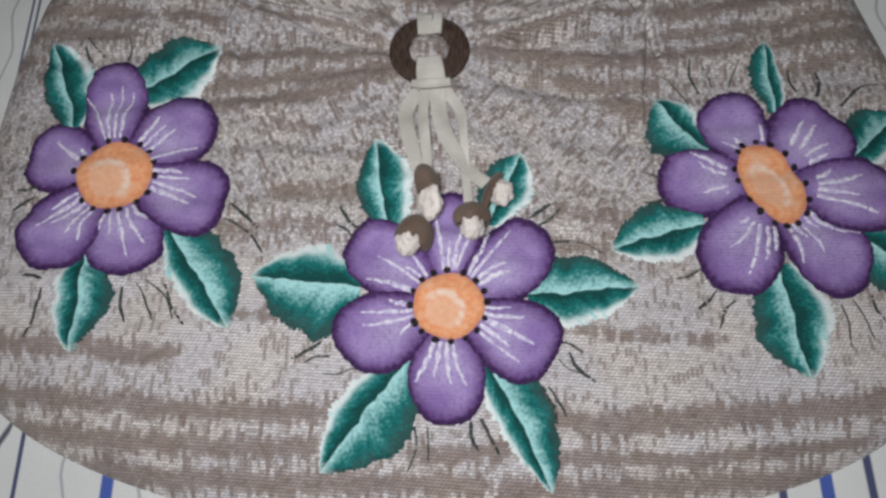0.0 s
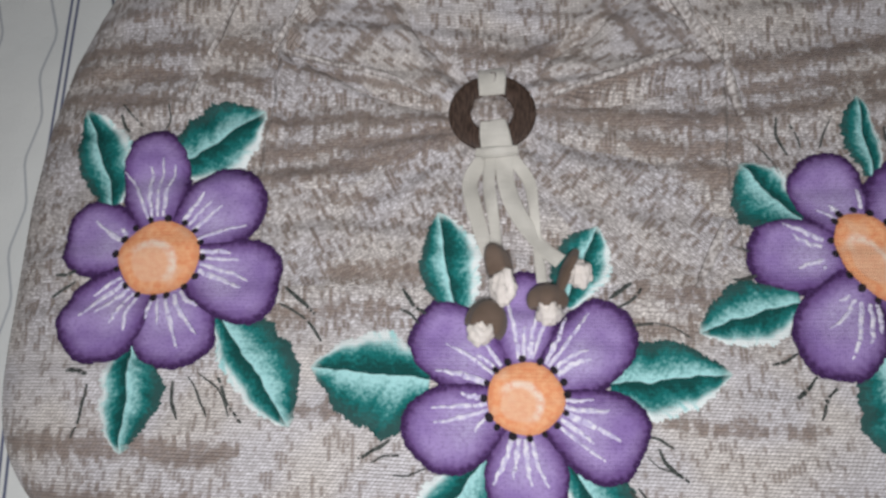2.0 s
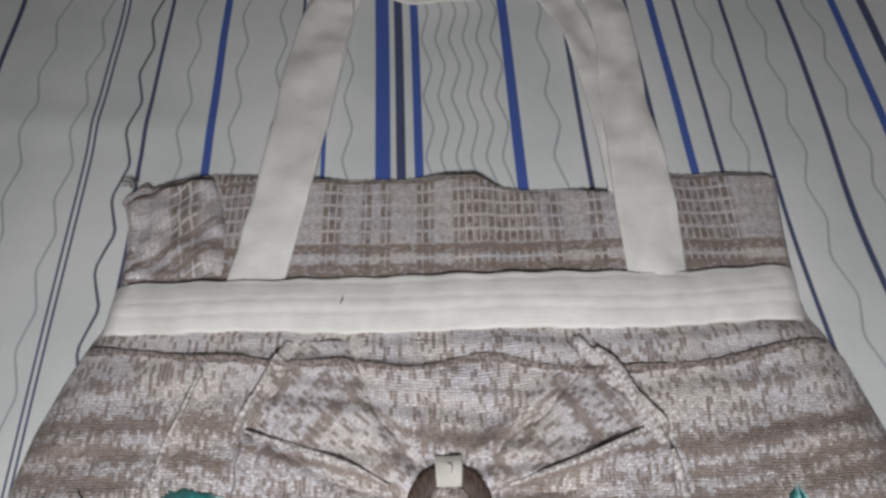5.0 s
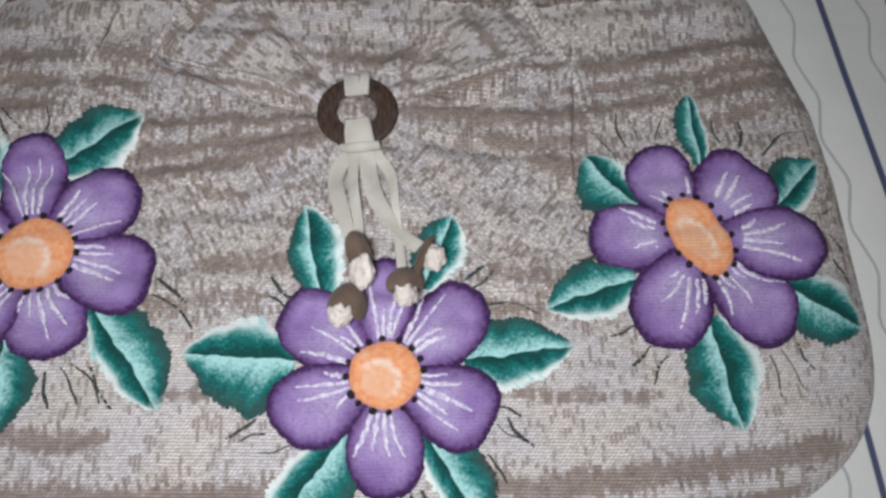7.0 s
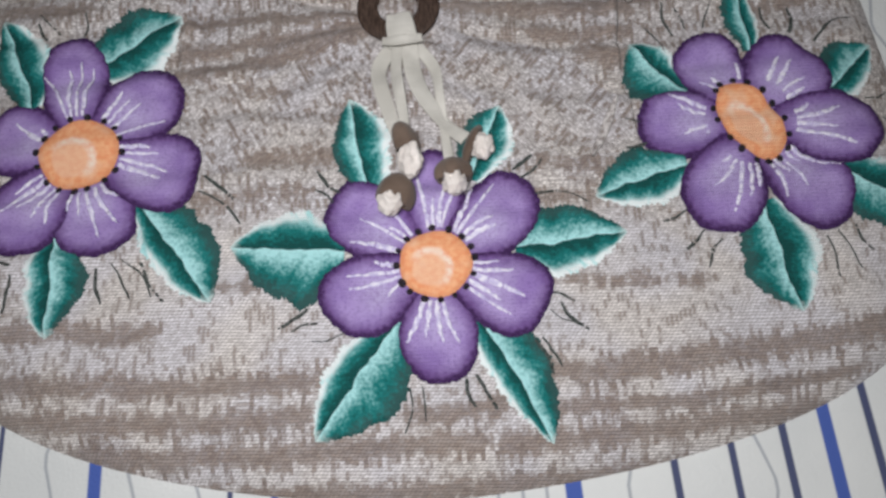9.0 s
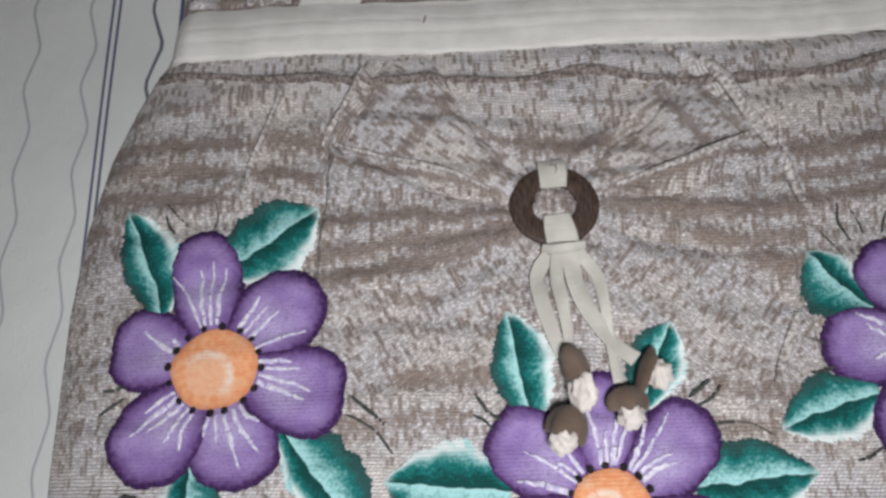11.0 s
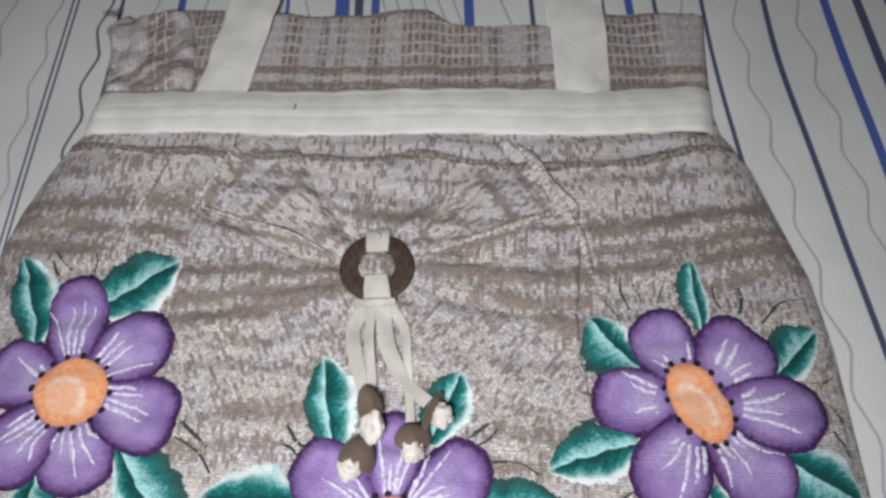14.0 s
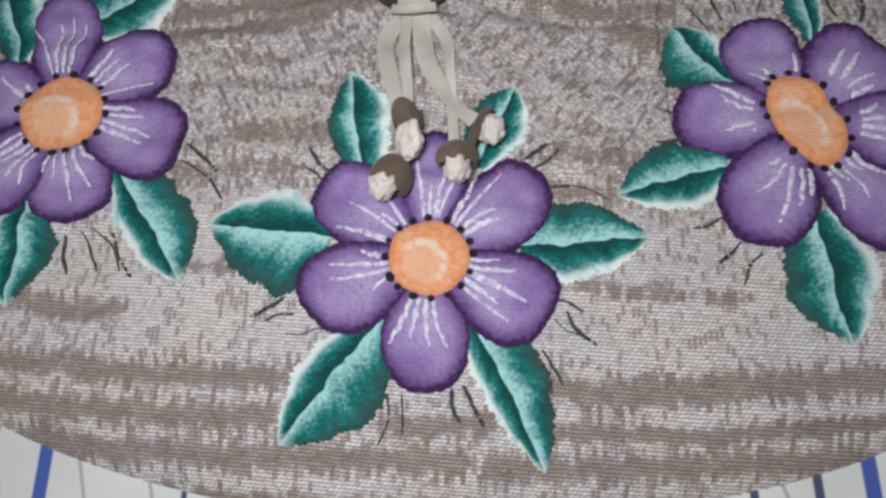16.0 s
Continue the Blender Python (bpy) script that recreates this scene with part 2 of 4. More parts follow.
def centre_material():
    net = Net("orange_fabric_paint")
    u, v = net.uv()
    x, y = weave_bump(net)
    fine = net.noise(x, y, 300, 300, 2.0)
    big = net.noise(x, y, 90, 90, 1.0)
    colour = net.mix(net.ramp(fine, 0.3, 0.7), (0.86, 0.33, 0.15), (0.93, 0.48, 0.25))
    colour = net.mix(net.ramp(big, 0.5, 0.75, 0.0, 0.5), colour, (0.90, 0.60, 0.40))
    r = net.math("SQRT", net.math("ADD", net.math("MULTIPLY", net.math("SUBTRACT", u, 0.42), net.math("SUBTRACT", u, 0.42)),
                                  net.math("MULTIPLY", net.math("SUBTRACT", v, 0.42), net.math("SUBTRACT", v, 0.42))))
    ring = net.math("ABSOLUTE", net.math("SUBTRACT", r, 0.27))
    colour = net.mix(net.ramp(r, 0.27, 0.22, 0.0, 0.45), colour, (0.90, 0.60, 0.42))
    wisp = net.math("MULTIPLY", net.ramp(ring, 0.085, 0.0), net.ramp(net.math("ADD", u, v), 0.60, 1.05))
    colour = net.mix(net.math("MULTIPLY", wisp, net.ramp(fine, 0.3, 0.6, 0.35, 0.8)), colour, (0.95, 0.82, 0.70))
    rr = net.math("SQRT", net.math("ADD", net.math("POWER", net.math("SUBTRACT", u, 0.5), 2.0), net.math("POWER", net.math("SUBTRACT", v, 0.5), 2.0)))
    colour = net.mix(net.ramp(rr, 0.40, 0.5, 0.0, 0.55), colour, (0.62, 0.22, 0.10))
    return net.done(colour, 0.8)


def paint_material(name, a, b, scale=300.0):
    net = Net(name)
    x, y = weave_bump(net)
    return net.done(net.mix(net.ramp(net.noise(x, y, scale, scale, 1.0), 0.3, 0.7), a, b), 0.8)


def cloth_material(name, a, b, thread=0.0011):
    net = Net(name)
    x, y, z = net.place()
    warp = net.math("PINGPONG", net.math("DIVIDE", x, thread), 0.5)
    weft = net.math("PINGPONG", net.math("DIVIDE", y, thread), 0.5)
    cloud = net.noise(x, y, 38, 38, 3.0)
    slub = net.noise(x, y, 90, 700, 1.0, 4.0)
    colour = net.mix(net.ramp(cloud, 0.3, 0.7), a, b)
    colour = net.mix(net.ramp(slub, 0.5, 0.8, 0.0, 0.22), colour, tuple(0.78 * c for c in a))
    h = net.math("ADD", net.math("ADD", warp, weft), net.math("MULTIPLY", cloud, 2.5))
    net.bump(h, 0.35, 0.0012)
    return net.done(colour, 0.92, 0.15)


def shell_material():
    net = Net("polished_coconut_shell")
    x, y, z = net.place()
    grain = net.noise(x, y, 900, 160, 3.0)
    fleck = net.noise(x, y, 1300, 260, 1.0, 3.0)
    colour = net.mix(net.ramp(grain, 0.3, 0.7), (0.030, 0.019, 0.014), (0.085, 0.055, 0.042))
    colour = net.mix(net.ramp(fleck, 0.64, 0.8, 0.0, 0.7), colour, (0.20, 0.14, 0.10))
    net.bump(grain, 0.3, 0.0006)
    return net.done(colour, 0.5)


def plain_material(name, a, b, scale, rough=0.9):
    net = Net(name)
    x, y, z = net.place()
    n = net.noise(x, y, scale, scale, 4.0)
    net.bump(n, 0.2, 0.004)
    return net.done(net.mix(net.ramp(n, 0.3, 0.7), a, b), rough)


# ---- the bed sheet's print: distance across the cloth and width of each stripe, metres ----
BLUE_STRIPES = [(-0.1905, 0.0068), (-0.097, 0.0036), (-0.0490, 0.0124), (-0.0202, 0.0072),
                (0.0598, 0.0085), (0.194, 0.0068), (0.360, 0.007), (0.520, 0.006), (0.640, 0.007), (-0.610, 0.006), (-0.700, 0.005)]
NAVY_STRIPES = [(-0.495, 0.004), (-0.442, 0.0044), (-0.383, 0.0044), (-0.530, 0.005), (-0.514, 0.0065), (-0.2880, 0.0019), (-0.2832, 0.0019), (-0.2435, 0.0034), (-0.120, 0.0028), (-0.0345, 0.0076),
                (0.1125, 0.0040), (0.143, 0.0038), (0.171, 0.0042), (0.216, 0.0038), (0.258, 0.0038), (0.3120, 0.0046), (0.386, 0.0075), (0.410, 0.0045), (0.457, 0.004)]
GREY_WAVES = [-0.560, -0.470, -0.420, -0.3415, -0.3005, -0.214, -0.172, -0.138, -0.078, -0.0110, 0.0013, 0.0133, 0.0255, 0.0380, 0.0500, 0.091, 0.158, 0.238, 0.286, 0.337, 0.435, 0.490]
NAVY_WAVES = [-0.2555]


def sheet_material():
    net = Net("striped_cotton")
    u, v = net.uv()
    x, y, z = net.place()
    fine = net.noise(x, y, 500, 500, 1.0)

    def lines(at, rows, soft):
        total = None
        for x0, w in rows:
            d = net.math("ABSOLUTE", net.math("SUBTRACT", at, x0))
            m = net.math("MULTIPLY_ADD", d, -1.0 / soft, 0.5 * w / soft + 0.5, clamp=True)
            total = m if total is None else net.math("MAXIMUM", total, m)
        return total

    tri = net.math("SUBTRACT", net.math("PINGPONG", net.math("DIVIDE", net.math("ADD", net.math("SUBTRACT", v, 0.015), net.math("MULTIPLY", net.ramp(net.math("ABSOLUTE", net.math("SUBTRACT", u, 0.01)), 0.115, 0.105), 0.0305)), 0.0305), 1.0), 0.5)
    sway = net.math("MULTIPLY", net.math("MINIMUM", net.math("MAXIMUM", net.math("MULTIPLY", tri, 2.4), -0.95), 0.95), 0.0036)
    sway = net.math("ADD", sway, net.math("MULTIPLY", net.math("SUBTRACT", net.noise(u, v, 40, 9, 1.0), 0.5), 0.004))
    uw = net.math("ADD", u, sway)
    cloud = net.noise(x, y, 9, 9, 3.0)
    colour = net.mix(net.ramp(cloud, 0.3, 0.7), (0.616, 0.632, 0.614), (0.692, 0.702, 0.676))
    colour = net.mix(net.math("MULTIPLY", lines(uw, [(g, 0.0016) for g in GREY_WAVES], 0.0012), 0.72), colour, (0.23, 0.25, 0.29))
    colour = net.mix(net.math("MULTIPLY", lines(uw, [(g, 0.0022) for g in NAVY_WAVES], 0.0010), 0.92), colour, (0.045, 0.055, 0.085))
    colour = net.mix(net.math("MULTIPLY", lines(u, NAVY_STRIPES, 0.0009), 0.94), colour, (0.032, 0.044, 0.125))
    colour = net.mix(net.math("MULTIPLY", lines(u, BLUE_STRIPES, 0.0009), 0.95), colour, (0.035, 0.085, 0.36))
    net.bump(net.math("ADD", fine, net.math("MULTIPLY", net.noise(x, y, 26, 26, 3.0), 5.0)), 0.16, 0.0020)
    return net.done(colour, 0.9, 0.1)


KNIT, LADDER = knit_material("melange_knit"), knit_material("openwork_knit", True)
PETAL, LEAF, CENTRE = petal_material(), leaf_material(), centre_material()
WHITE_PAINT = paint_material("white_paint", (0.60, 0.54, 0.77), (0.90, 0.87, 0.95))
BLACK_PAINT = paint_material("black_paint", (0.012, 0.010, 0.014), (0.03, 0.022, 0.03))
GREEN_LINE = paint_material("dark_green_line", (0.03, 0.04, 0.036), (0.10, 0.11, 0.10), 500)
COTTON = cloth_material("off_white_cotton", (0.72, 0.705, 0.652), (0.84, 0.82, 0.767))
RIBBON = cloth_material("cream_ribbon", (0.51, 0.49, 0.435), (0.67, 0.645, 0.58), 0.0007)
PUFF = cloth_material("cream_puff", (0.66, 0.60, 0.54), (0.84, 0.78, 0.72), 0.0009)
FELT = cloth_material("brown_felt", (0.105, 0.072, 0.052), (0.175, 0.125, 0.095), 0.0009)
YARN = paint_material("brown_yarn", (0.120, 0.094, 0.082), (0.36, 0.315, 0.29), 420)
RIDGE = paint_material("cream_stitch_ridge", (0.29, 0.25, 0.228), (0.76, 0.72, 0.69), 380)
SHELL, SHEET = shell_material(), sheet_material()
WALL = plain_material("cream_plaster", (0.55, 0.53, 0.50), (0.62, 0.60, 0.57), 3)
FLOOR = plain_material("grey_floor_tile", (0.30, 0.29, 0.27), (0.38, 0.36, 0.34), 4, 0.5)
CEILING = plain_material("white_ceiling", (0.75, 0.75, 0.73), (0.80, 0.80, 0.78), 2)


# ---- mesh helpers ----
def mesh_of(name, verts, faces, material, uvs=None, smooth=True):
    me = bpy.data.meshes.new(name)
    me.from_pydata([tuple(map(float, p)) for p in verts], [], [tuple(map(int, f)) for f in faces])
    me.materials.append(material)
    if uvs is not None:
        layer = me.uv_layers.new(name="UVMap")
        index = np.empty(len(me.loops), dtype=np.int32)
        me.loops.foreach_get("vertex_index", index)
        layer.data.foreach_set("uv", np.asarray(uvs, dtype=np.float32)[index].ravel())
    if smooth:
        me.polygons.foreach_set("use_smooth", [True] * len(me.polygons))
    me.update()
    return me


def part(name, me, parent, label=""):
    ob = new(name, me)
    ob.parent = parent
    return tagged(ob, label)


def grid_faces(rows, cols, wrap=False):
    out = []
    for i in range(rows - 1):
        for j in range(cols if wrap else cols - 1):
            k = (j + 1) % cols
            out.append((i * cols + j, i * cols + k, (i + 1) * cols + k, (i + 1) * cols + j))
    return out


def smooth01(v):
    v = np.clip(v, 0, 1)
    return v * v * (3 - 2 * v)


def wavy(x, y, scale, seed=0.0):
    """Smooth noise -1 to 1 at arrays of places."""
    x, y = np.broadcast_arrays(np.asarray(x, float), np.asarray(y, float))
    flat = [noise.noise((a * scale + seed, b * scale - seed, seed * 1.7)) for a, b in zip(x.ravel(), y.ravel())]
    return np.array(flat).reshape(x.shape)


def spline(points, n):
    """Catmull-Rom through rows of numbers, n samples."""
    p = np.asarray(points, float)
    p = np.vstack([2 * p[0] - p[1], p, 2 * p[-1] - p[-2]])
    t = np.linspace(0, len(points) - 1 - 1e-9, n)
    i, f = t.astype(int), (t % 1)[:, None]
    a, b, c, d = p[i], p[i + 1], p[i + 2], p[i + 3]
    return 0.5 * (2 * b + (c - a) * f + (2 * a - 5 * b + 4 * c - d) * f**2 + (3 * b - a - 3 * c + d) * f**3)


# ---- the bands of brown yarn: places along each, half its height, how solid it is ----
PANEL_BANDS = [((-0.143, -0.005), (-0.110, 0.000), (-0.081, 0.001), (-0.059, -0.004), (-0.026, -0.003), 0.0034, 0.8), ((-0.140, -0.024), (-0.108, -0.019), (-0.087, -0.015), (-0.055, -0.017), (-0.026, -0.009), 0.0044, 1),
               ((-0.138, -0.039), (-0.107, -0.034), (-0.072, -0.028), (-0.048, -0.023), (-0.020, -0.013), 0.0047, 1), ((-0.092, -0.094), (-0.039, -0.093), 0.0040, 0.6), ((-0.095, -0.050), (-0.071, -0.053), 0.0032, 0.25),
               ((0.030, 0.002), (0.069, -0.002), (0.105, -0.005), (0.143, -0.005), 0.0052, 1), ((0.032, 0.011), (0.060, 0.011), 0.0026, 0.5), ((0.081, -0.018), (0.103, -0.023), (0.141, -0.023), 0.0042, 0.9),
               ((0.108, -0.034), (0.138, -0.041), 0.0050, 0.9), ((-0.019, 0.043), (-0.002, 0.039), (0.016, 0.039), (0.035, 0.042), 0.0052, 0.9), ((0.018, 0.070), (0.061, 0.065), 0.0018, 0.3)]
FLANK_BANDS = [((-0.275, 0.050), (-0.236, 0.052), (-0.206, 0.052), (-0.185, 0.049), 0.0040, 0.9), ((-0.179, 0.049), (-0.169, 0.052), (-0.151, 0.052), (-0.136, 0.049), 0.0046, 1), ((-0.280, 0.040), (-0.237, 0.036), (-0.214, 0.034), (-0.194, 0.032), 0.0046, 1),
               ((-0.183, 0.030), (-0.163, 0.030), (-0.139, 0.024), 0.0040, 1), ((-0.285, 0.021), (-0.234, 0.017), (-0.212, 0.015), (-0.196, 0.017), 0.0046, 0.8), ((-0.251, 0.075), (-0.206, 0.077), 0.0028, 0.2), ((-0.285, 0.001), (-0.262, -0.002), 0.0044, 0.7),
               ((0.148, 0.032), (0.170, 0.032), (0.192, 0.036), (0.219, 0.044), (0.250, 0.048), (0.280, 0.055), 0.0052, 0.9), ((0.150, 0.017), (0.179, 0.017), (0.198, 0.021), (0.220, 0.022), (0.243, 0.029), (0.288, 0.034), 0.0042, 0.9)]
SIDE_BANDS = [((0.144, 0.001), (0.177, 0.003), (0.201, 0.006), 0.0042, 0.9), ((0.217, 0.006), (0.244, 0.016), (0.295, 0.023), 0.0052, 0.9), ((0.223, -0.011), (0.248, -0.002), (0.295, 0.006), 0.0038, 0.4), ((0.173, 0.073), (0.195, 0.070), (0.222, 0.073), 0.0020, 0.3),
              ((-0.122, -0.118), (-0.062, -0.115), 0.0034, 0.35), ((0.080, -0.105), (0.130, -0.110), 0.0036, 0.45), ((0.075, -0.125), (0.112, -0.128), 0.0030, 0.3)]
LOW_BANDS = [((-0.260, -0.217), (-0.160, -0.223), (-0.124, -0.225), (-0.081, -0.225), (-0.041, -0.223), 0.0062, 0.9), ((-0.235, -0.237), (-0.156, -0.243), (-0.107, -0.244), (-0.054, -0.242), 0.0059, 1),
             ((-0.190, -0.259), (-0.132, -0.262), (-0.076, -0.262), (0.005, -0.260), (0.036, -0.260), 0.0062, 1), ((-0.003, -0.245), (0.020, -0.245), (0.057, -0.240), 0.0059, 0.9), ((0.071, -0.224), (0.109, -0.227), (0.140, -0.223), (0.270, -0.210), 0.0066, 0.9),
             ((0.075, -0.244), (0.108, -0.244), (0.144, -0.244), (0.245, -0.232), 0.0038, 0.8), ((0.047, -0.262), (0.083, -0.261), (0.158, -0.256), (0.220, -0.250), 0.0062, 1), ((0.083, -0.175), (0.124, -0.178), (0.171, -0.179), 0.0030, 0.3),
             ((-0.270, -0.188), (-0.175, -0.192), (-0.143, -0.193), 0.0056, 0.6), ((-0.111, -0.171), (-0.078, -0.169), 0.0030, 0.3), ((-0.130, -0.283), (0.000, -0.285), (0.150, -0.279), 0.0056, 0.9)]
# strips across the wedges drawn up from the ring: which way, how far out, half width, how solid
WEDGE_BANDS = [(141, 0.093, 0.0050, 0.45), (141, 0.045, 0.0050, 0.50), (141, 0.131, 0.0050, 0.35), (141, 0.112, 0.0030, 0.15), (33, 0.099, 0.0046, 0.80), (33, 0.066, 0.0035, 0.30), (33, 0.040, 0.0030, 0.30), (33, 0.122, 0.0034, 0.35)]

# brown yarn and fold shade, coloured as dark lines along the wedges' bounding folds
SHADED_CREASES = [((-0.136, 0.0395), (-0.112, 0.0317), (-0.072, 0.0230), (-0.034, 0.0120), 0.0026, 0.75), ((0.034, 0.0115), (0.066, 0.0175), (0.107, 0.0290), (0.132, 0.0335), 0.0026, 0.75),
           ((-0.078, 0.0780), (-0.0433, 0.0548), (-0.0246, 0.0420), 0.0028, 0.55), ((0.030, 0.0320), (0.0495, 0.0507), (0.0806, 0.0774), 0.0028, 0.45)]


def dye_at(x, y):
    """How deep inside a band of brown yarn or a shaded crease a place on the bag lies: 1 in its middle, 0 on its edge,
    less outside.
    """
    x, y = np.asarray(x, float), np.asarray(y, float)
    deep = np.full(x.shape, -0.75)
    th, r = np.degrees(np.arctan2(y, x)), np.hypot(x, y)
    wedge = ((th > 126) & (th < 164) | (th > 18) & (th < 48)) & (r > 0.028) & (panel_inside(x, y) > 0.006) & (y < 0.088)
    for *line, half, solid in PANEL_BANDS + FLANK_BANDS + SIDE_BANDS + LOW_BANDS:
        px, py = zip(*line)
        beyond = np.maximum(np.maximum(px[0] - x, x - px[-1]), 0)
        d = 1 - np.abs(y - np.interp(x, px, py)) / (1.25 * half) - beyond / 0.006
        deep = np.maximum(deep, np.where(wedge, -0.75, np.minimum(d, solid)))
    # the folds' shade goes into the dye as thin brown lines
    for *line, half, solid in SHADED_CREASES:
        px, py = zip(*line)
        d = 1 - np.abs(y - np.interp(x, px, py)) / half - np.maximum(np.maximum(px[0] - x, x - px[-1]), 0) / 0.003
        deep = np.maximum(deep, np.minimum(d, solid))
    for deg, far, half, solid in WEDGE_BANDS:
        near = wedge & (np.abs(th - deg) < 25)
        d = 1 - np.abs(x * math.cos(radians(deg)) + y * math.sin(radians(deg)) - far) / half
        deep = np.where(near, np.maximum(deep, np.minimum(d, solid)), deep)
    return deep


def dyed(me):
    """Write the bands and the creases' shade onto a mesh of the bag's cloth."""
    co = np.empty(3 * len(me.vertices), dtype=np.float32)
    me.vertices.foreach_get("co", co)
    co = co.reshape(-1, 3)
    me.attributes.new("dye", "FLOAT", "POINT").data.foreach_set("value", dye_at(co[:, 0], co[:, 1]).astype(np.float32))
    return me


# ---- the bag's form: outline and height over the sheet ----
BOTTOM_TURN, BOTTOM_DEEP, TOP_Y = -0.120, 0.170, 0.146
SIDE_Y = [-0.146, -0.050, 0.000, 0.047, 0.085, 0.118, 0.150]
LEFT_W = [0.288, 0.288, 0.284, 0.274, 0.260, 0.244, 0.237]
RIGHT_W = [0.308, 0.305, 0.299, 0.284, 0.273, 0.256, 0.250]


def widths(y):
    y = np.asarray(y, float)
    low = np.clip((BOTTOM_TURN - y) / BOTTOM_DEEP, 0, 1)
    shrink = np.clip(1 - low**3.5, 0, 1) ** (1 / 1.6)
    return np.interp(y, SIDE_Y, LEFT_W) * shrink, np.interp(y, SIDE_Y, RIGHT_W) * shrink


def hem_line(x):
    """Height on the bag of the wavy hem under the band."""
    hx = [-0.252, -0.213, -0.174, -0.155, -0.136, -0.120, -0.094, -0.056, -0.025, -0.003, 0.032, 0.047, 0.096, 0.149, 0.188, 0.247]
    hy = [0.105, 0.100, 0.0935, 0.094, 0.095, 0.0895, 0.0886, 0.0886, 0.0832, 0.087, 0.0918, 0.0860, 0.0812, 0.0820, 0.0876, 0.0995]
    at = sum(np.interp(np.asarray(x, float) + d, hx, hy) for d in (-0.012, -0.006, 0.0, 0.006, 0.012)) / 5
    return at + 0.0008 * np.sin(np.asarray(x) * 61)


def body_height(x, y):
    x, y = np.asarray(x, float), np.asarray(y, float)
    left, right = widths(y)
    side = np.minimum(x + left, right - x)
    u = np.clip(np.where(x < 0, -x / 0.288, x / 0.308), 0, 1)
    low = BOTTOM_TURN - BOTTOM_DEEP * np.clip(1 - u**1.6, 0, 1) ** (1 / 3.5)
    d = np.clip(np.minimum(side, y - low), 0, None)
    puff = 0.0035 + 0.0145 * (1 - np.exp(-d / 0.017))
    ripple = 0.0007 * np.sin(y * 380 + 3.1 * np.sin(x * 13 + y * 9)) * (0.6 + 0.4 * np.sin(x * 23 + 40 * y)) + 0.0010 * np.sin(y * 190 + 2.2 * np.sin(x * 17) + 9 * x) + 0.0007 * np.sin(y * 83 - x * 31 + 1.0) + 0.0007 * np.sin(x * 71 + y * 47)
    hem = y - hem_line(x)
    ripple = ripple - 0.0006 * np.exp(-((hem + 0.0028) / 0.0018) ** 2) + 0.0012 * np.exp(-((hem - 0.001) / 0.0022) ** 2)
    return (puff + 1.3 * ripple * smooth01(d / 0.03)) * (1 - 0.40 * smooth01((y - 0.103) / 0.020))


PANEL_L, PANEL_R, PANEL_LOW, PANEL_TOP = -0.137, 0.139, -0.125, 0.104
# folds that run from the ring: degrees, depth in metres, reach
FOLDS = [(5, 0.0024, 0.12), (15, 0.0042, 0.18), (46, 0.0038, 0.16), (84, 0.0016, 0.06), (126, 0.0040, 0.16), (140, 0.0012, 0.12), (164, 0.0044, 0.19), (178, 0.0020, 0.10),
         (197, 0.0024, 0.13), (214, 0.0020, 0.12), (236, 0.0018, 0.10), (262, 0.0014, 0.08), (292, 0.0016, 0.09), (314, 0.0024, 0.12), (338, 0.0020, 0.12), (352, 0.0018, 0.13)]


def panel_inside(x, y):
    """Metres inside the panel's left, right and slanting upper edges."""
    bow = 0.003 * np.sin(y * 45)
    slant = np.clip(y - 0.048, 0, None)
    return np.minimum(x - (PANEL_L + bow + 0.50 * slant), (PANEL_R + bow - 0.75 * slant) - x)


def panel_edge(x, y):
    return smooth01(panel_inside(x, y) / 0.004) * smooth01((y - PANEL_LOW) / 0.05)


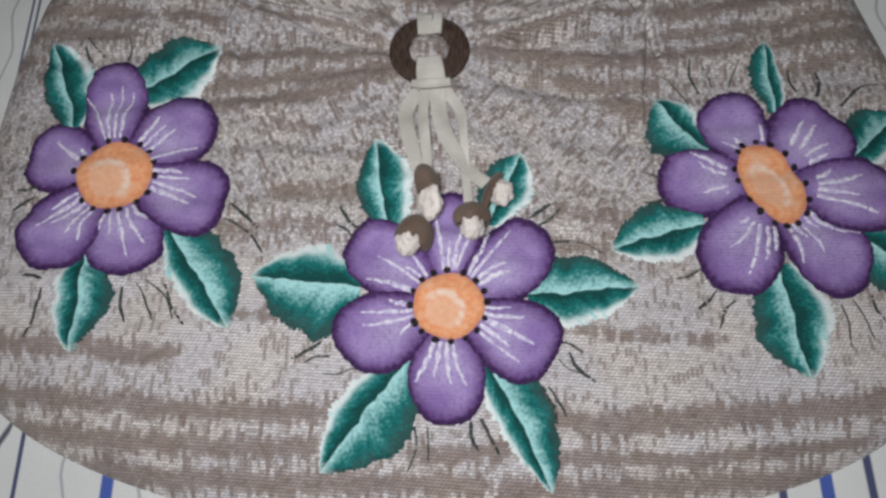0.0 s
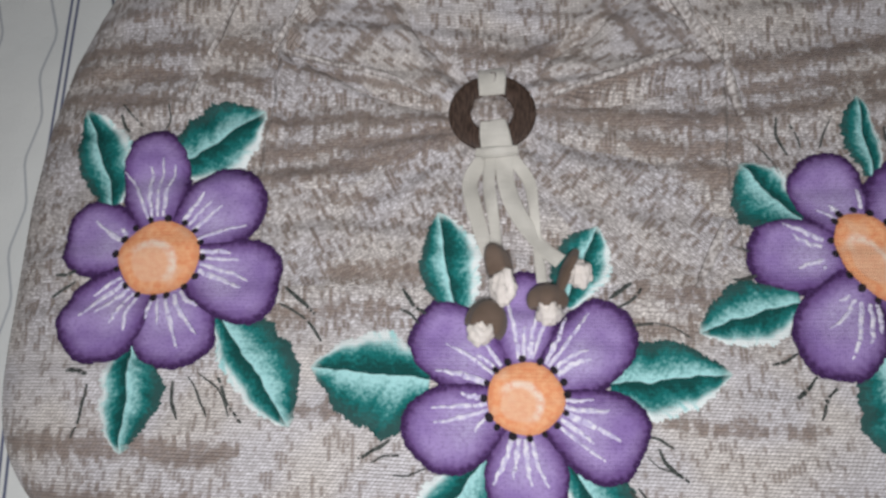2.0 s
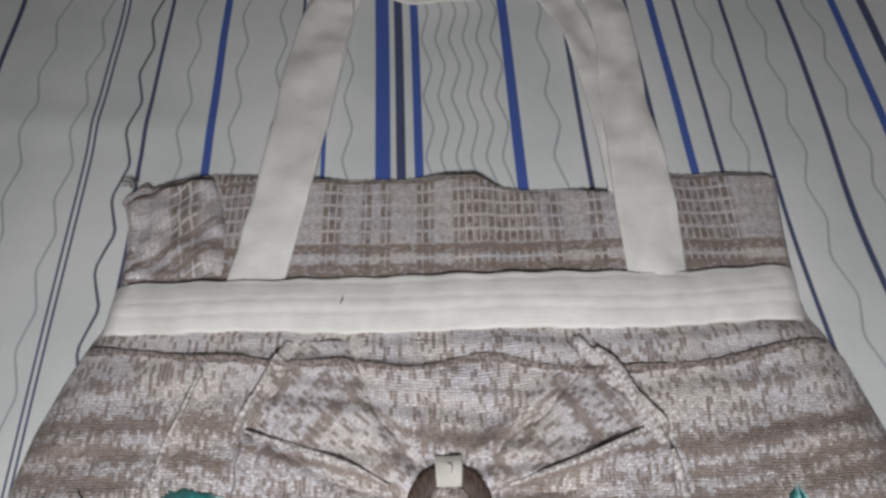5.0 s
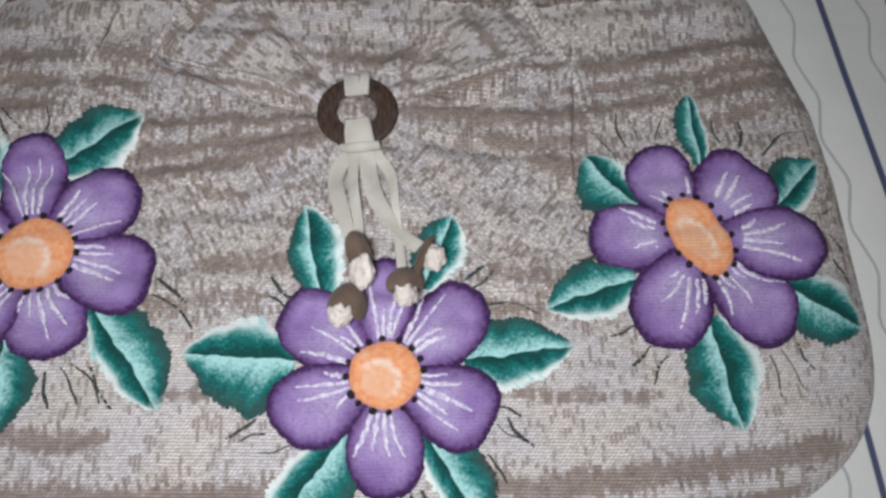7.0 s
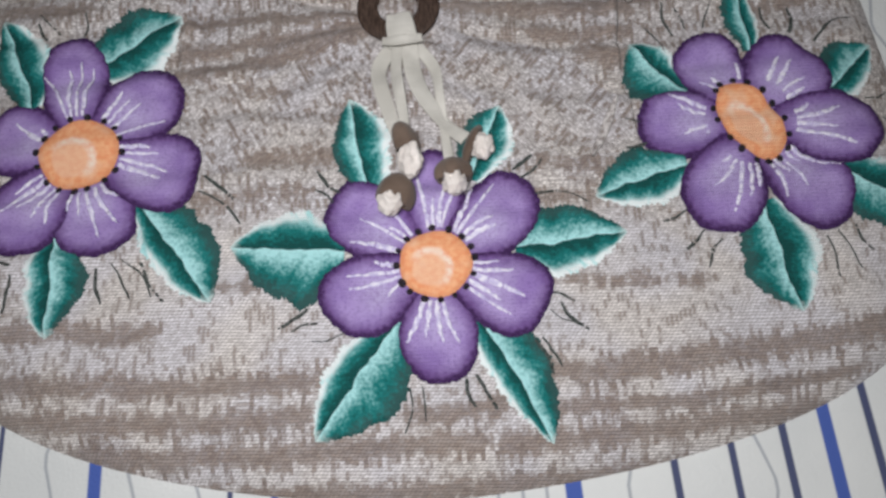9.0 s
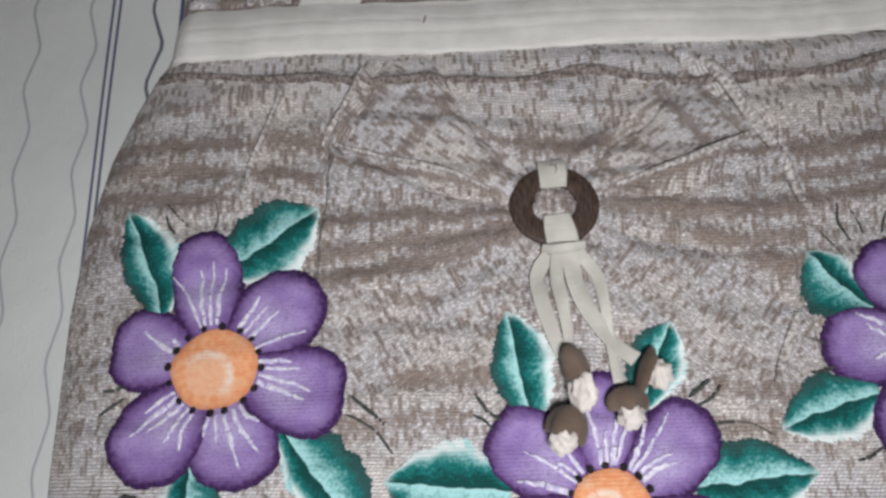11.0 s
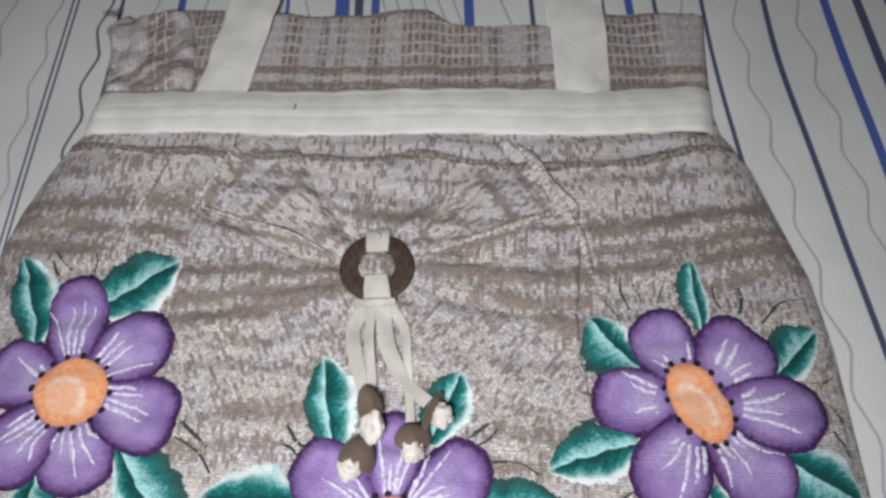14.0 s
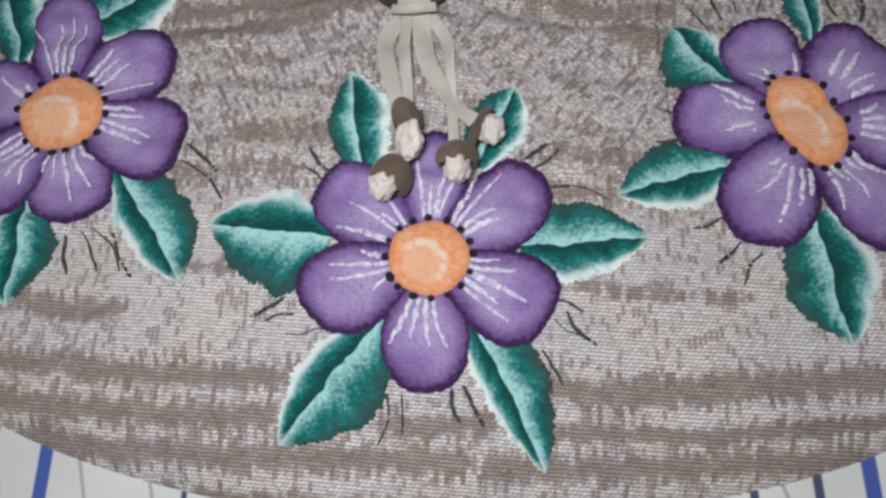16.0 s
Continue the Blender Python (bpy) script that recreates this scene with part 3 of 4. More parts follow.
def top(x, y):
    """Height of the bag's outer cloth, with the gathered panel on it."""
    x, y = np.asarray(x, float), np.asarray(y, float)
    z = body_height(x, y)
    e = panel_edge(x, y)
    r, th = np.hypot(x, y), np.degrees(np.arctan2(y, x))
    lift = 0.0013 + 0.0022 * np.exp(-((r - 0.035) / 0.03) ** 2)
    for deg, deep, reach in FOLDS:
        off = np.radians((th - deg - 5 * np.sin(r * 30 + deg) + 180) % 360 - 180) * np.maximum(r, 0.012)
        near = np.exp(-((r - 0.02) / reach) ** 2) * smooth01((r - 0.014) / 0.018)
        lift = lift - deep * near * np.exp(-(off / (0.0030 + 0.03 * r)) ** 2) + 0.8 * deep * near * np.exp(-((off - 0.007 - 0.02 * r) / (0.0045 + 0.02 * r)) ** 2)
    inside = panel_inside(x, y) + 0.0012 * np.sin(y * 310)
    # the two upper wedges lie over the cloth beside them as pleats
    for deg, way in ((15, 1), (46, -1), (126, 1), (164, -1)):
        off = way * (np.radians((th - deg - 5 * np.sin(r * 30 + deg) + 180) % 360 - 180) * np.maximum(r, 0.012) + 0.0012 * np.sin(r * 150 + deg))
        near = np.exp(-((r - 0.06) / 0.09) ** 4) * smooth01((r - 0.030) / 0.022)
        tall = 0.0046 if deg in (15, 164) else 0.0028
        step = 0.5 + 0.5 * np.tanh(off / 0.0011)
        lift = lift + near * tall * (step * np.exp(-np.abs(off) / 0.018) - 0.35 * (1 - step) * np.exp(-np.abs(off) / 0.005))
    seam = 0.0042 * np.exp(-((inside - 0.0055) / 0.0034) ** 2) - 0.0022 * np.exp(-((inside - 0.0135) / 0.0028) ** 2)
    seam = seam * smooth01((y + 0.05) / 0.06)
    # a loose pleat in the cloth beside the panel
    pleat = x + 0.182 - 0.32 * np.clip(y - 0.020, 0, None) - 0.0012 * np.sin(y * 260)
    pleat = (0.0026 * np.exp(-(pleat / 0.0028) ** 2) - 0.0014 * np.exp(-((pleat + 0.0062) / 0.0025) ** 2)) * smooth01((y - 0.005) / 0.02) * smooth01((0.092 - y) / 0.015)
    return z + e * lift + seam * smooth01((0.11 - y) / 0.012) + pleat


# ---- room around the bed, closed ----
def box_mesh(name, lo, hi, material):
    v = [(x, y, z) for x in (lo[0], hi[0]) for y in (lo[1], hi[1]) for z in (lo[2], hi[2])]
    f = [(0, 1, 3, 2), (4, 6, 7, 5), (0, 4, 5, 1), (2, 3, 7, 6), (0, 2, 6, 4), (1, 5, 7, 3)]
    return mesh_of(name, v, f, material, smooth=False)


for name, lo, hi, mat in (("floor", (-2.0, -2.2, -0.6), (2.0, 2.2, -0.5), FLOOR), ("ceiling", (-2.0, -2.2, 2.1), (2.0, 2.2, 2.2), CEILING),
                          ("wall_north", (-2.1, 2.2, -0.6), (2.1, 2.3, 2.2), WALL), ("wall_south", (-2.1, -2.3, -0.6), (2.1, -2.2, 2.2), WALL),
                          ("wall_east", (2.0, -2.2, -0.6), (2.1, 2.2, 2.2), WALL), ("wall_west", (-2.1, -2.2, -0.6), (-2.0, 2.2, 2.2), WALL)):
    tagged(new(name, box_mesh(name, lo, hi, mat)), f"plain {mat.name.replace('_', ' ')} {name.split('_')[0]} closing the bedroom", name.split("_")[0], kind="structure")


# ---- bed sheet, spread over the bed and hanging to the floor ----
def build_sheet():
    def axis(lo, hi, fine_lo, fine_hi, step):
        inner = np.arange(fine_lo, fine_hi + 1e-6, step)
        return np.concatenate([np.linspace(lo, fine_lo, 16)[:-1], inner, np.linspace(fine_hi, hi, 16)[1:]])

    xs, ys = axis(-0.95, 0.95, -0.62, 0.62, 0.007), axis(-0.85, 1.15, -0.36, 0.80, 0.007)
    X, Y = np.meshgrid(xs, ys)
    away = np.maximum(np.maximum(-X - 0.27, X - 0.285), np.maximum(Y - 0.25, -0.29 - Y))
    free = smooth01(away / 0.06)
    Z = 0.0035 * wavy(X, Y, 4.0, 1.3) * free + 0.0012 * wavy(X, Y, 13.0, 4.1) * free - 0.001
    # soft creases in the far corner beside the handles
    for cx, cy, ang, lng, wid, hgt in ((-0.28, 0.575, 30, 0.075, 0.013, 0.010), (-0.36, 0.50, 8, 0.10, 0.020, 0.008), (-0.24, 0.65, 40, 0.07, 0.012, 0.008),
                                       (-0.44, 0.42, 60, 0.06, 0.016, 0.004), (0.40, 0.45, -60, 0.14, 0.020, 0.005), (-0.30, 0.30, -5, 0.10, 0.02, 0.003)):
        c, s = math.cos(radians(ang)), math.sin(radians(ang))
        a, b = (X - cx) * c + (Y - cy) * s, -(X - cx) * s + (Y - cy) * c
        Z = Z + hgt * np.exp(-(a / lng) ** 2 - (b / wid) ** 2)
    U = (X + 0.035 * (Y - 0.3)) / (1 - 0.12 * (Y - 0.3))
    U = U - 0.05 * np.clip(0.3 - Y, 0, 0.5) * np.clip((-X - 0.28) / 0.1, 0, 1)
    U = U - 0.004 * smooth01((0.25 - Y) / 0.06) * np.exp(-((X + 0.2395) / 0.0065) ** 2)
    # the cloth is pushed aside a little beside and below the bag
    U = U - 0.0045 * smooth01((-0.15 - Y) / 0.08) * smooth01(-X / 0.05)
    U = U + 0.007 * np.exp(-((X - 0.30) / 0.06) ** 2 - ((Y - 0.19) / 0.09) ** 2) - 0.004 * smooth01((0.05 - Y) / 0.10) * smooth01((X - 0.24) / 0.04)
    creased = np.exp(-((X + 0.36) / 0.14) ** 2 - ((Y - 0.52) / 0.16) ** 2)
    U = U + creased * 0.006 * wavy(X, Y, 11.0, 7.0) + 0.0015 * wavy(X, Y, 5.0, 2.0)
    # hang over the bed's edges
    over = np.maximum(np.maximum(np.abs(X) - 0.86, Y - 1.06), -0.76 - Y)
    hang = smooth01(over / 0.085)
    Z = Z - 0.495 * hang
    me = mesh_of("bed_sheet", np.stack([X, Y, Z], -1).reshape(-1, 3), grid_faces(len(ys), len(xs)), SHEET, np.stack([U, Y], -1).reshape(-1, 2))
    return tagged(new("bed_sheet", me), "white cotton bed sheet with blue stripes and wavy grey lines", "bed sheet")


build_sheet()

# ---- the bag ----
bag = tagged(new("tote_bag"), "brown and cream knit tote bag with painted purple flowers", "bag")


def build_body():
    ys = np.concatenate([BOTTOM_TURN - BOTTOM_DEEP * np.sin(np.linspace(math.pi / 2, 0.0, 70)), np.linspace(BOTTOM_TURN, TOP_Y, 120)[1:]])
    n = 220
    verts, uvs = [], []
    for y in ys:
        left, right = widths(y)
        s = 0.5 - 0.5 * np.cos(np.linspace(0, math.pi, n))
        s = 0.55 * s + 0.45 * np.linspace(0, 1, n)
        x = -left + (left + right) * s
        z = np.where(x < PANEL_L - 0.004, top(x, np.full(n, y)), body_height(x, np.full(n, y)))
        z[0] = z[-1] = -0.004
        z[1] = z[-2] = 0.002
        if y < ys[0] + 1e-6:
            z[:] = -0.004
        verts += list(zip(x, np.full(n, y), z))
        uvs += list(zip(x, np.full(n, y) + 0.007 * np.sin(x * 6.0)))
    k = len(verts)
    faces = grid_faces(len(ys), n)
    # the back of the bag, flat on the sheet
    verts += [(x, y, -0.005) for x, y, z in verts]
    faces += [(d + k, c + k, b + k, a + k) for a, b, c, d in faces]
    uvs += uvs
    return part("body", dyed(mesh_of("body", verts, faces, KNIT, uvs)), bag, "brown and cream melange knit body")


def build_panel():
    xs, ys = np.linspace(PANEL_L - 0.004, PANEL_R + 0.004, 330), np.linspace(PANEL_LOW + 0.012, PANEL_TOP, 270)
    X, Y = np.meshgrid(xs, ys)
    Z = top(X, Y) + 0.0006 * panel_edge(X, Y) - 0.0016 * (1 - panel_edge(X, Y)) - 0.0012 * smooth01((Y - 0.099) / 0.005)
    U, V = X, Y / (0.74 + 0.26 * smooth01(np.hypot(X, Y) / 0.13))
    me = mesh_of("gathered_panel", np.stack([X, Y, Z], -1).reshape(-1, 3), grid_faces(len(ys), len(xs)), KNIT, np.stack([U, V], -1).reshape(-1, 2))
    # the cloth turns where it is gathered to the ring from the corners
    layer = me.uv_layers["UVMap"]
    for f in me.polygons:
        cx, cy = f.center.x, f.center.y
        bend = 4 * math.sin(math.hypot(cx, cy) * 55)
        ang = (math.degrees(math.atan2(cy, cx)) + bend) % 360
        for lo, hi, turn, slide in ((124, 164, -51, 0.17), (17, 47, 57, 0.17), (203, 246, -27, -0.05), (298, 338, 40, -0.05)):
            if lo < ang < hi and math.hypot(cx, cy) > 0.02:
                c, s = math.cos(radians(turn)), math.sin(radians(turn))
                for k in f.loop_indices:
                    x, y, _ = me.vertices[me.loops[k].vertex_index].co
                    layer.data[k].uv = (x * c - y * s + 0.3, (x * s + y * c) * 1.15 + slide)
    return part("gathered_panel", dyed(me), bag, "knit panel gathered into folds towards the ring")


def build_flap():
    """The knitted edge above the band, with an uneven rim, as cloth with thickness."""
    ex = [-0.2475, -0.240, -0.232, -0.226, -0.212, -0.188, -0.179, -0.149, -0.104, -0.060, -0.031, -0.009, 0.025, 0.0455, 0.064, 0.093, 0.123, 0.150, 0.177, 0.210, 0.249, 0.256]
    ey = [0.222, 0.231, 0.2385, 0.234, 0.238, 0.2445, 0.2465, 0.243, 0.2388, 0.2375, 0.2373, 0.2403, 0.2405, 0.2284, 0.225, 0.2264, 0.2224, 0.230, 0.2377, 0.2374, 0.236, 0.231]
    nx, ny = 260, 46
    s = np.linspace(0, 1, nx)
    verts, uvs = [], []
    for j, v in enumerate(np.linspace(0, 1, ny)):
        xb = -0.235 + s * (0.250 + 0.235)
        xt = -0.2475 + s * (0.256 + 0.2475)
        x = xb + (xt - xb) * v ** (4 - 2.5 * s)
        y = 0.142 + (np.interp(xt, ex, ey) - 0.142 + 0.0006 * np.sin(x * 900) * (v > 0.97)) * v
        z = 0.0065 + 0.004 * (1 - v) + 0.0022 * np.sin(x * 52 + 1.0) * v + 0.0016 * np.sin(x * 120 + y * 30) * v + 0.004 * np.exp(-((x - 0.03) / 0.012) ** 2) * v
        edge = np.minimum(np.minimum(s, 1 - s) * 0.5 / 0.006, (1 - v) * 0.1 / 0.005)
        z = z * smooth01(0.50 + 0.50 * np.clip(edge, 0, 1))
        verts += list(zip(x, y, z))
        uvs += list(zip(x, y))
    k = len(verts)
    faces = grid_faces(ny, nx)
    verts += [(a, b, -0.004) for a, b, c in verts]
    uvs += uvs
    faces += [(d + k, c + k, b + k, a + k) for a, b, c, d in faces]
    rim = [(ny - 1) * nx + i for i in range(nx)]
    sides = [j * nx for j in range(ny)], [j * nx + nx - 1 for j in range(ny)]
    faces += [(rim[i], rim[i] + k, rim[i + 1] + k, rim[i + 1]) for i in range(nx - 1)]
    for col in sides:
        faces += [(col[i], col[i] + k, col[i + 1] + k, col[i + 1]) for i in range(ny - 1)]
    part("top_edge", mesh_of("top_edge", verts, faces, LADDER, uvs), bag, "openwork knit top edge in brown and cream")
    # the corner that is folded back on itself
    n = 40
    S, V = np.meshgrid(np.linspace(0, 1, n), np.linspace(0, 1, n))
    X = -0.247 + 0.0145 * (1 - V**3) + S * (0.0690 + 0.006 * (1 - V))
    Y = 0.153 + V * (0.067 + 0.022 * S)
    Z = 0.0095 + 0.006 * np.sin(math.pi * np.clip(S, 0, 1)) ** 0.7 * (0.6 + 0.4 * V) + 0.0016 * np.sin(V * 17 + S * 5) + 0.0012 * np.sin(S * 21 - V * 9)
    rim = np.minimum(np.minimum(S, 1 - S), np.minimum(V, 1 - V)) / 0.06
    Z = Z * smooth01(0.35 + 0.65 * np.clip(rim, 0, 1))
    k = n * n
    verts = list(np.stack([X, Y, Z], -1).reshape(-1, 3)) + list(np.stack([X, Y, Z * 0 + 0.001], -1).reshape(-1, 3))
    faces = grid_faces(n, n)
    faces += [(d + k, c + k, b + k, a + k) for a, b, c, d in faces]
    loop = [i for i in range(n)] + [i * n + n - 1 for i in range(1, n)] + [n * n - 1 - i for i in range(1, n)] + [(n - 1 - i) * n for i in range(1, n - 1)]
    faces += [(loop[i], loop[(i + 1) % len(loop)], loop[(i + 1) % len(loop)] + k, loop[i] + k) for i in range(len(loop))]
    uv = np.stack([X * 0.62 + 0.035 + 0.10 * (Y - 0.2), Y + 0.010 * np.sin((X + 0.25) * 55) - 0.30 * (X + 0.215)], -1).reshape(-1, 2)
    part("folded_corner", mesh_of("folded_corner", verts, faces, LADDER, np.vstack([uv, uv])), bag, "folded back corner of the knit edge")


def build_band():
    nx, ny = 240, 40
    s = np.linspace(0, 1, nx)
    verts, uvs = [], []
    for v in np.linspace(0, 1, ny):
        x = -0.2375 - 0.003 * (1 - v) + s * 0.489
        low = 0.1105 + 0.0035 * (2 * s - 1) ** 2 + 0.0012 * np.sin(x * 37) + 0.0005 * np.sin(x * 210)
        high = 0.1518 + 0.0038 * smooth01((x - 0.16) / 0.08) + 0.0015 * np.sin(x * 11 + 1) + 0.0006 * np.sin(x * 170)
        y = low + (high - low) * v
        z = 0.0175 + 0.0022 * math.sin(math.pi * v) ** 0.5 + 0.0009 * np.sin(x * 29) + 0.0010 * wavy(x, np.full(nx, 0.04 * v), 24.0, 5.0) + 0.0005 * wavy(x, np.full(nx, 0.04 * v), 70.0, 3.0)
        z = z - 0.0026 * smooth01((v - 0.45) / 0.55)
        for groove in (0.33, 0.56, 0.90):
            z = z - 0.00035 * np.exp(-((v - groove - 0.03 * np.sin(x * 14 + 5 * groove)) / 0.05) ** 2)
        z = z * smooth01(0.30 + 0.70 * np.clip(np.minimum(s, 1 - s) / 0.035, 0, 1) ** 0.6) - (0.004 if v == 0.0 else 0.0015 if v == 1.0 else 0.0)
        verts += list(zip(x, y, z))
        uvs += list(zip(x, y))
    k = len(verts)
    faces = grid_faces(ny, nx)
    verts += [(a, b, min(c - 0.003, 0.002)) for a, b, c in verts]
    uvs += uvs
    faces += [(d + k, c + k, b + k, a + k) for a, b, c, d in faces]
    loop = [i for i in range(nx)] + [i * nx + nx - 1 for i in range(1, ny)] + [ny * nx - 1 - i for i in range(1, nx)] + [(ny - 1 - i) * nx for i in range(1, ny - 1)]
    faces += [(loop[i], loop[(i + 1) % len(loop)], loop[(i + 1) % len(loop)] + k, loop[i] + k) for i in range(len(loop))]
    band = part("trim_band", mesh_of("trim_band", verts, faces, COTTON, uvs), bag, "off-white cotton band with stitched tucks")
    return band


def strip(name, rows, parent, material, label, thick=0.0016, n=90, across=9, crown=0.0008, puckers=1.0):
    """A flat ribbon through rows of x, y, z, width, bank (metres that its right edge lies higher)."""
    p = spline(rows, n)
    tan = np.gradient(p[:, :2], axis=0)
    tan /= np.linalg.norm(tan, axis=1, keepdims=True) + 1e-9
    side = np.stack([tan[:, 1], -tan[:, 0]], 1)
    verts, uvs = [], []
    length = np.r_[0, np.cumsum(np.linalg.norm(np.diff(p[:, :3], axis=0), axis=1))]
    for i in range(n):
        for level in (1, -1):
            for q in level * np.r_[-1, -0.95, np.linspace(-0.82, 0.82, across - 4), 0.95, 1]:
                x, y = p[i, :2] + side[i] * q * p[i, 3] / 2
                soft = puckers * (0.0024 * noise.noise((length[i] * 22, q * 0.8, n)) + 0.0013 * noise.noise((length[i] * 70, q * 1.6, n + 9)))
                z = p[i, 2] + p[i, 4] * q / 2 + crown * (1 - q * q) + soft + level * thick / 2 * (1 if abs(q) < 0.99 else 0.35)
                verts.append((x, y, z))
                uvs.append((x, y))
    cols = 2 * across
    faces = grid_faces(n, cols, True) + [tuple(range(cols))[::-1], tuple((n - 1) * cols + i for i in range(cols))]
    return part(name, mesh_of(name, verts, faces, material, uvs), parent, label)


def build_hem():
    """The raised line of brown stitches under the band."""
    n, m = 300, 9
    xs = np.linspace(-0.246, 0.258, n)
    verts, uvs = [], []
    for j in range(m):
        q = -1 + 2 * j / (m - 1)
        y = hem_line(xs) + q * (0.0030 + 0.0010 * np.sin(xs * 70) + 0.0005 * np.sin(xs * 410))
        z = top(xs, y) + 0.0006 + 0.0004 * (1 - q * q) + (0.0003 if abs(q) < 0.9 else -0.0012) + 0.0003 * np.sin(xs * 2100 + 3 * q)
        verts += list(zip(xs, y, z))
        uvs += list(zip(xs, y))
    part("hem_line", mesh_of("hem_line", verts, grid_faces(m, n), YARN, uvs), bag, "raised brown hem line")


build_body()
build_panel()
build_hem()
build_flap()
build_band()


def fold_ridge(places, wide, name, label):
    """A rounded ridge of cream stitches that lies on the cloth."""
    strip(name, [(x, y, float(top(x, y)) + 0.0014, w, 0) for (x, y), w in zip(places, wide)], bag, RIDGE, label, 0.0026, 60, 9, 0.0016, 0.45)


fold_ridge([(0.0985, 0.0950), (0.108, 0.084), (0.119, 0.064), (0.128, 0.046), (0.134, 0.034)], (0.004, 0.0085, 0.0085, 0.0085, 0.005), "seam_ridge", "raised cream seam of the gathered panel")
fold_ridge([(0.036, 0.011), (0.064, 0.020), (0.094, 0.030), (0.122, 0.043)], (0.002, 0.0036, 0.0040, 0.002), "fold_ridge", "cream ridge of a fold towards the ring")
fold_ridge([(-0.036, 0.012), (-0.062, 0.025), (-0.096, 0.036), (-0.128, 0.046)], (0.002, 0.0034, 0.0034, 0.002), "fold_ridge", "cream ridge of a fold towards the ring")
fold_ridge([(-0.111, 0.094), (-0.122, 0.074), (-0.131, 0.058), (-0.136, 0.046)], (0.002, 0.0040, 0.0040, 0.002), "seam_ridge", "raised cream seam of the gathered panel")
fold_ridge([(-0.161, 0.086), (-0.171, 0.056), (-0.179, 0.036), (-0.181, 0.018)], (0.001, 0.0030, 0.0030, 0.001), "pleat_ridge", "loose cream pleat beside the panel")

fold_ridge([(0.137, 0.030), (0.142, 0.017), (0.144, -0.002)], (0.003, 0.0060, 0.003), "seam_ridge", "raised cream seam of the gathered panel")
fold_ridge([(0.128, -0.067), (0.123, -0.079), (0.117, -0.092), (0.110, -0.104)], (0.002, 0.0052, 0.0052, 0.002), "seam_ridge", "raised cream seam at the panel's lower corner")

strip("back_handle", [(-0.134, 0.139, 0.0070, 0.032, 0), (-0.118, 0.240, 0.010, 0.032, 0), (-0.100, 0.350, 0.006, 0.034, 0), (-0.087, 0.415, 0.005, 0.028, 0), (-0.068, 0.450, 0.006, 0.024, 0.002),
                      (-0.045, 0.469, 0.008, 0.024, 0.004), (-0.003, 0.4795, 0.010, 0.029, 0.006), (0.038, 0.469, 0.009, 0.034, 0.002), (0.074, 0.446, 0.006, 0.030, 0), (0.104, 0.415, 0.006, 0.028, 0),
                      (0.123, 0.360, 0.006, 0.028, 0), (0.137, 0.280, 0.007, 0.030, 0), (0.148, 0.139, 0.0070, 0.038, 0)], bag, COTTON, "off-white cotton strap behind the front one", n=160, puckers=1.9)
strip("front_handle", [(-0.1362, 0.139, 0.0095, 0.040, 0), (-0.1342, 0.158, 0.0118, 0.0405, 0), (-0.1190, 0.238, 0.0145, 0.042, 0), (-0.1065, 0.345, 0.011, 0.046, 0), (-0.0955, 0.405, 0.012, 0.040, 0), (-0.0800, 0.4340, 0.016, 0.017, 0.006), (-0.060, 0.4340, 0.015, 0.024, -0.004),
                       (-0.022, 0.4255, 0.013, 0.037, 0.003), (0.020, 0.431, 0.013, 0.040, 0.002), (0.059, 0.443, 0.014, 0.042, 0), (0.104, 0.4445, 0.013, 0.033, 0), (0.138, 0.420, 0.012, 0.034, 0),
                       (0.1485, 0.366, 0.011, 0.034, 0), (0.147, 0.310, 0.011, 0.037, 0), (0.1495, 0.235, 0.0145, 0.044, 0), (0.1512, 0.158, 0.0118, 0.043, 0), (0.1515, 0.139, 0.0095, 0.042, 0)], bag, COTTON, "off-white cotton strap, twisted where it bends", n=180, puckers=1.9)


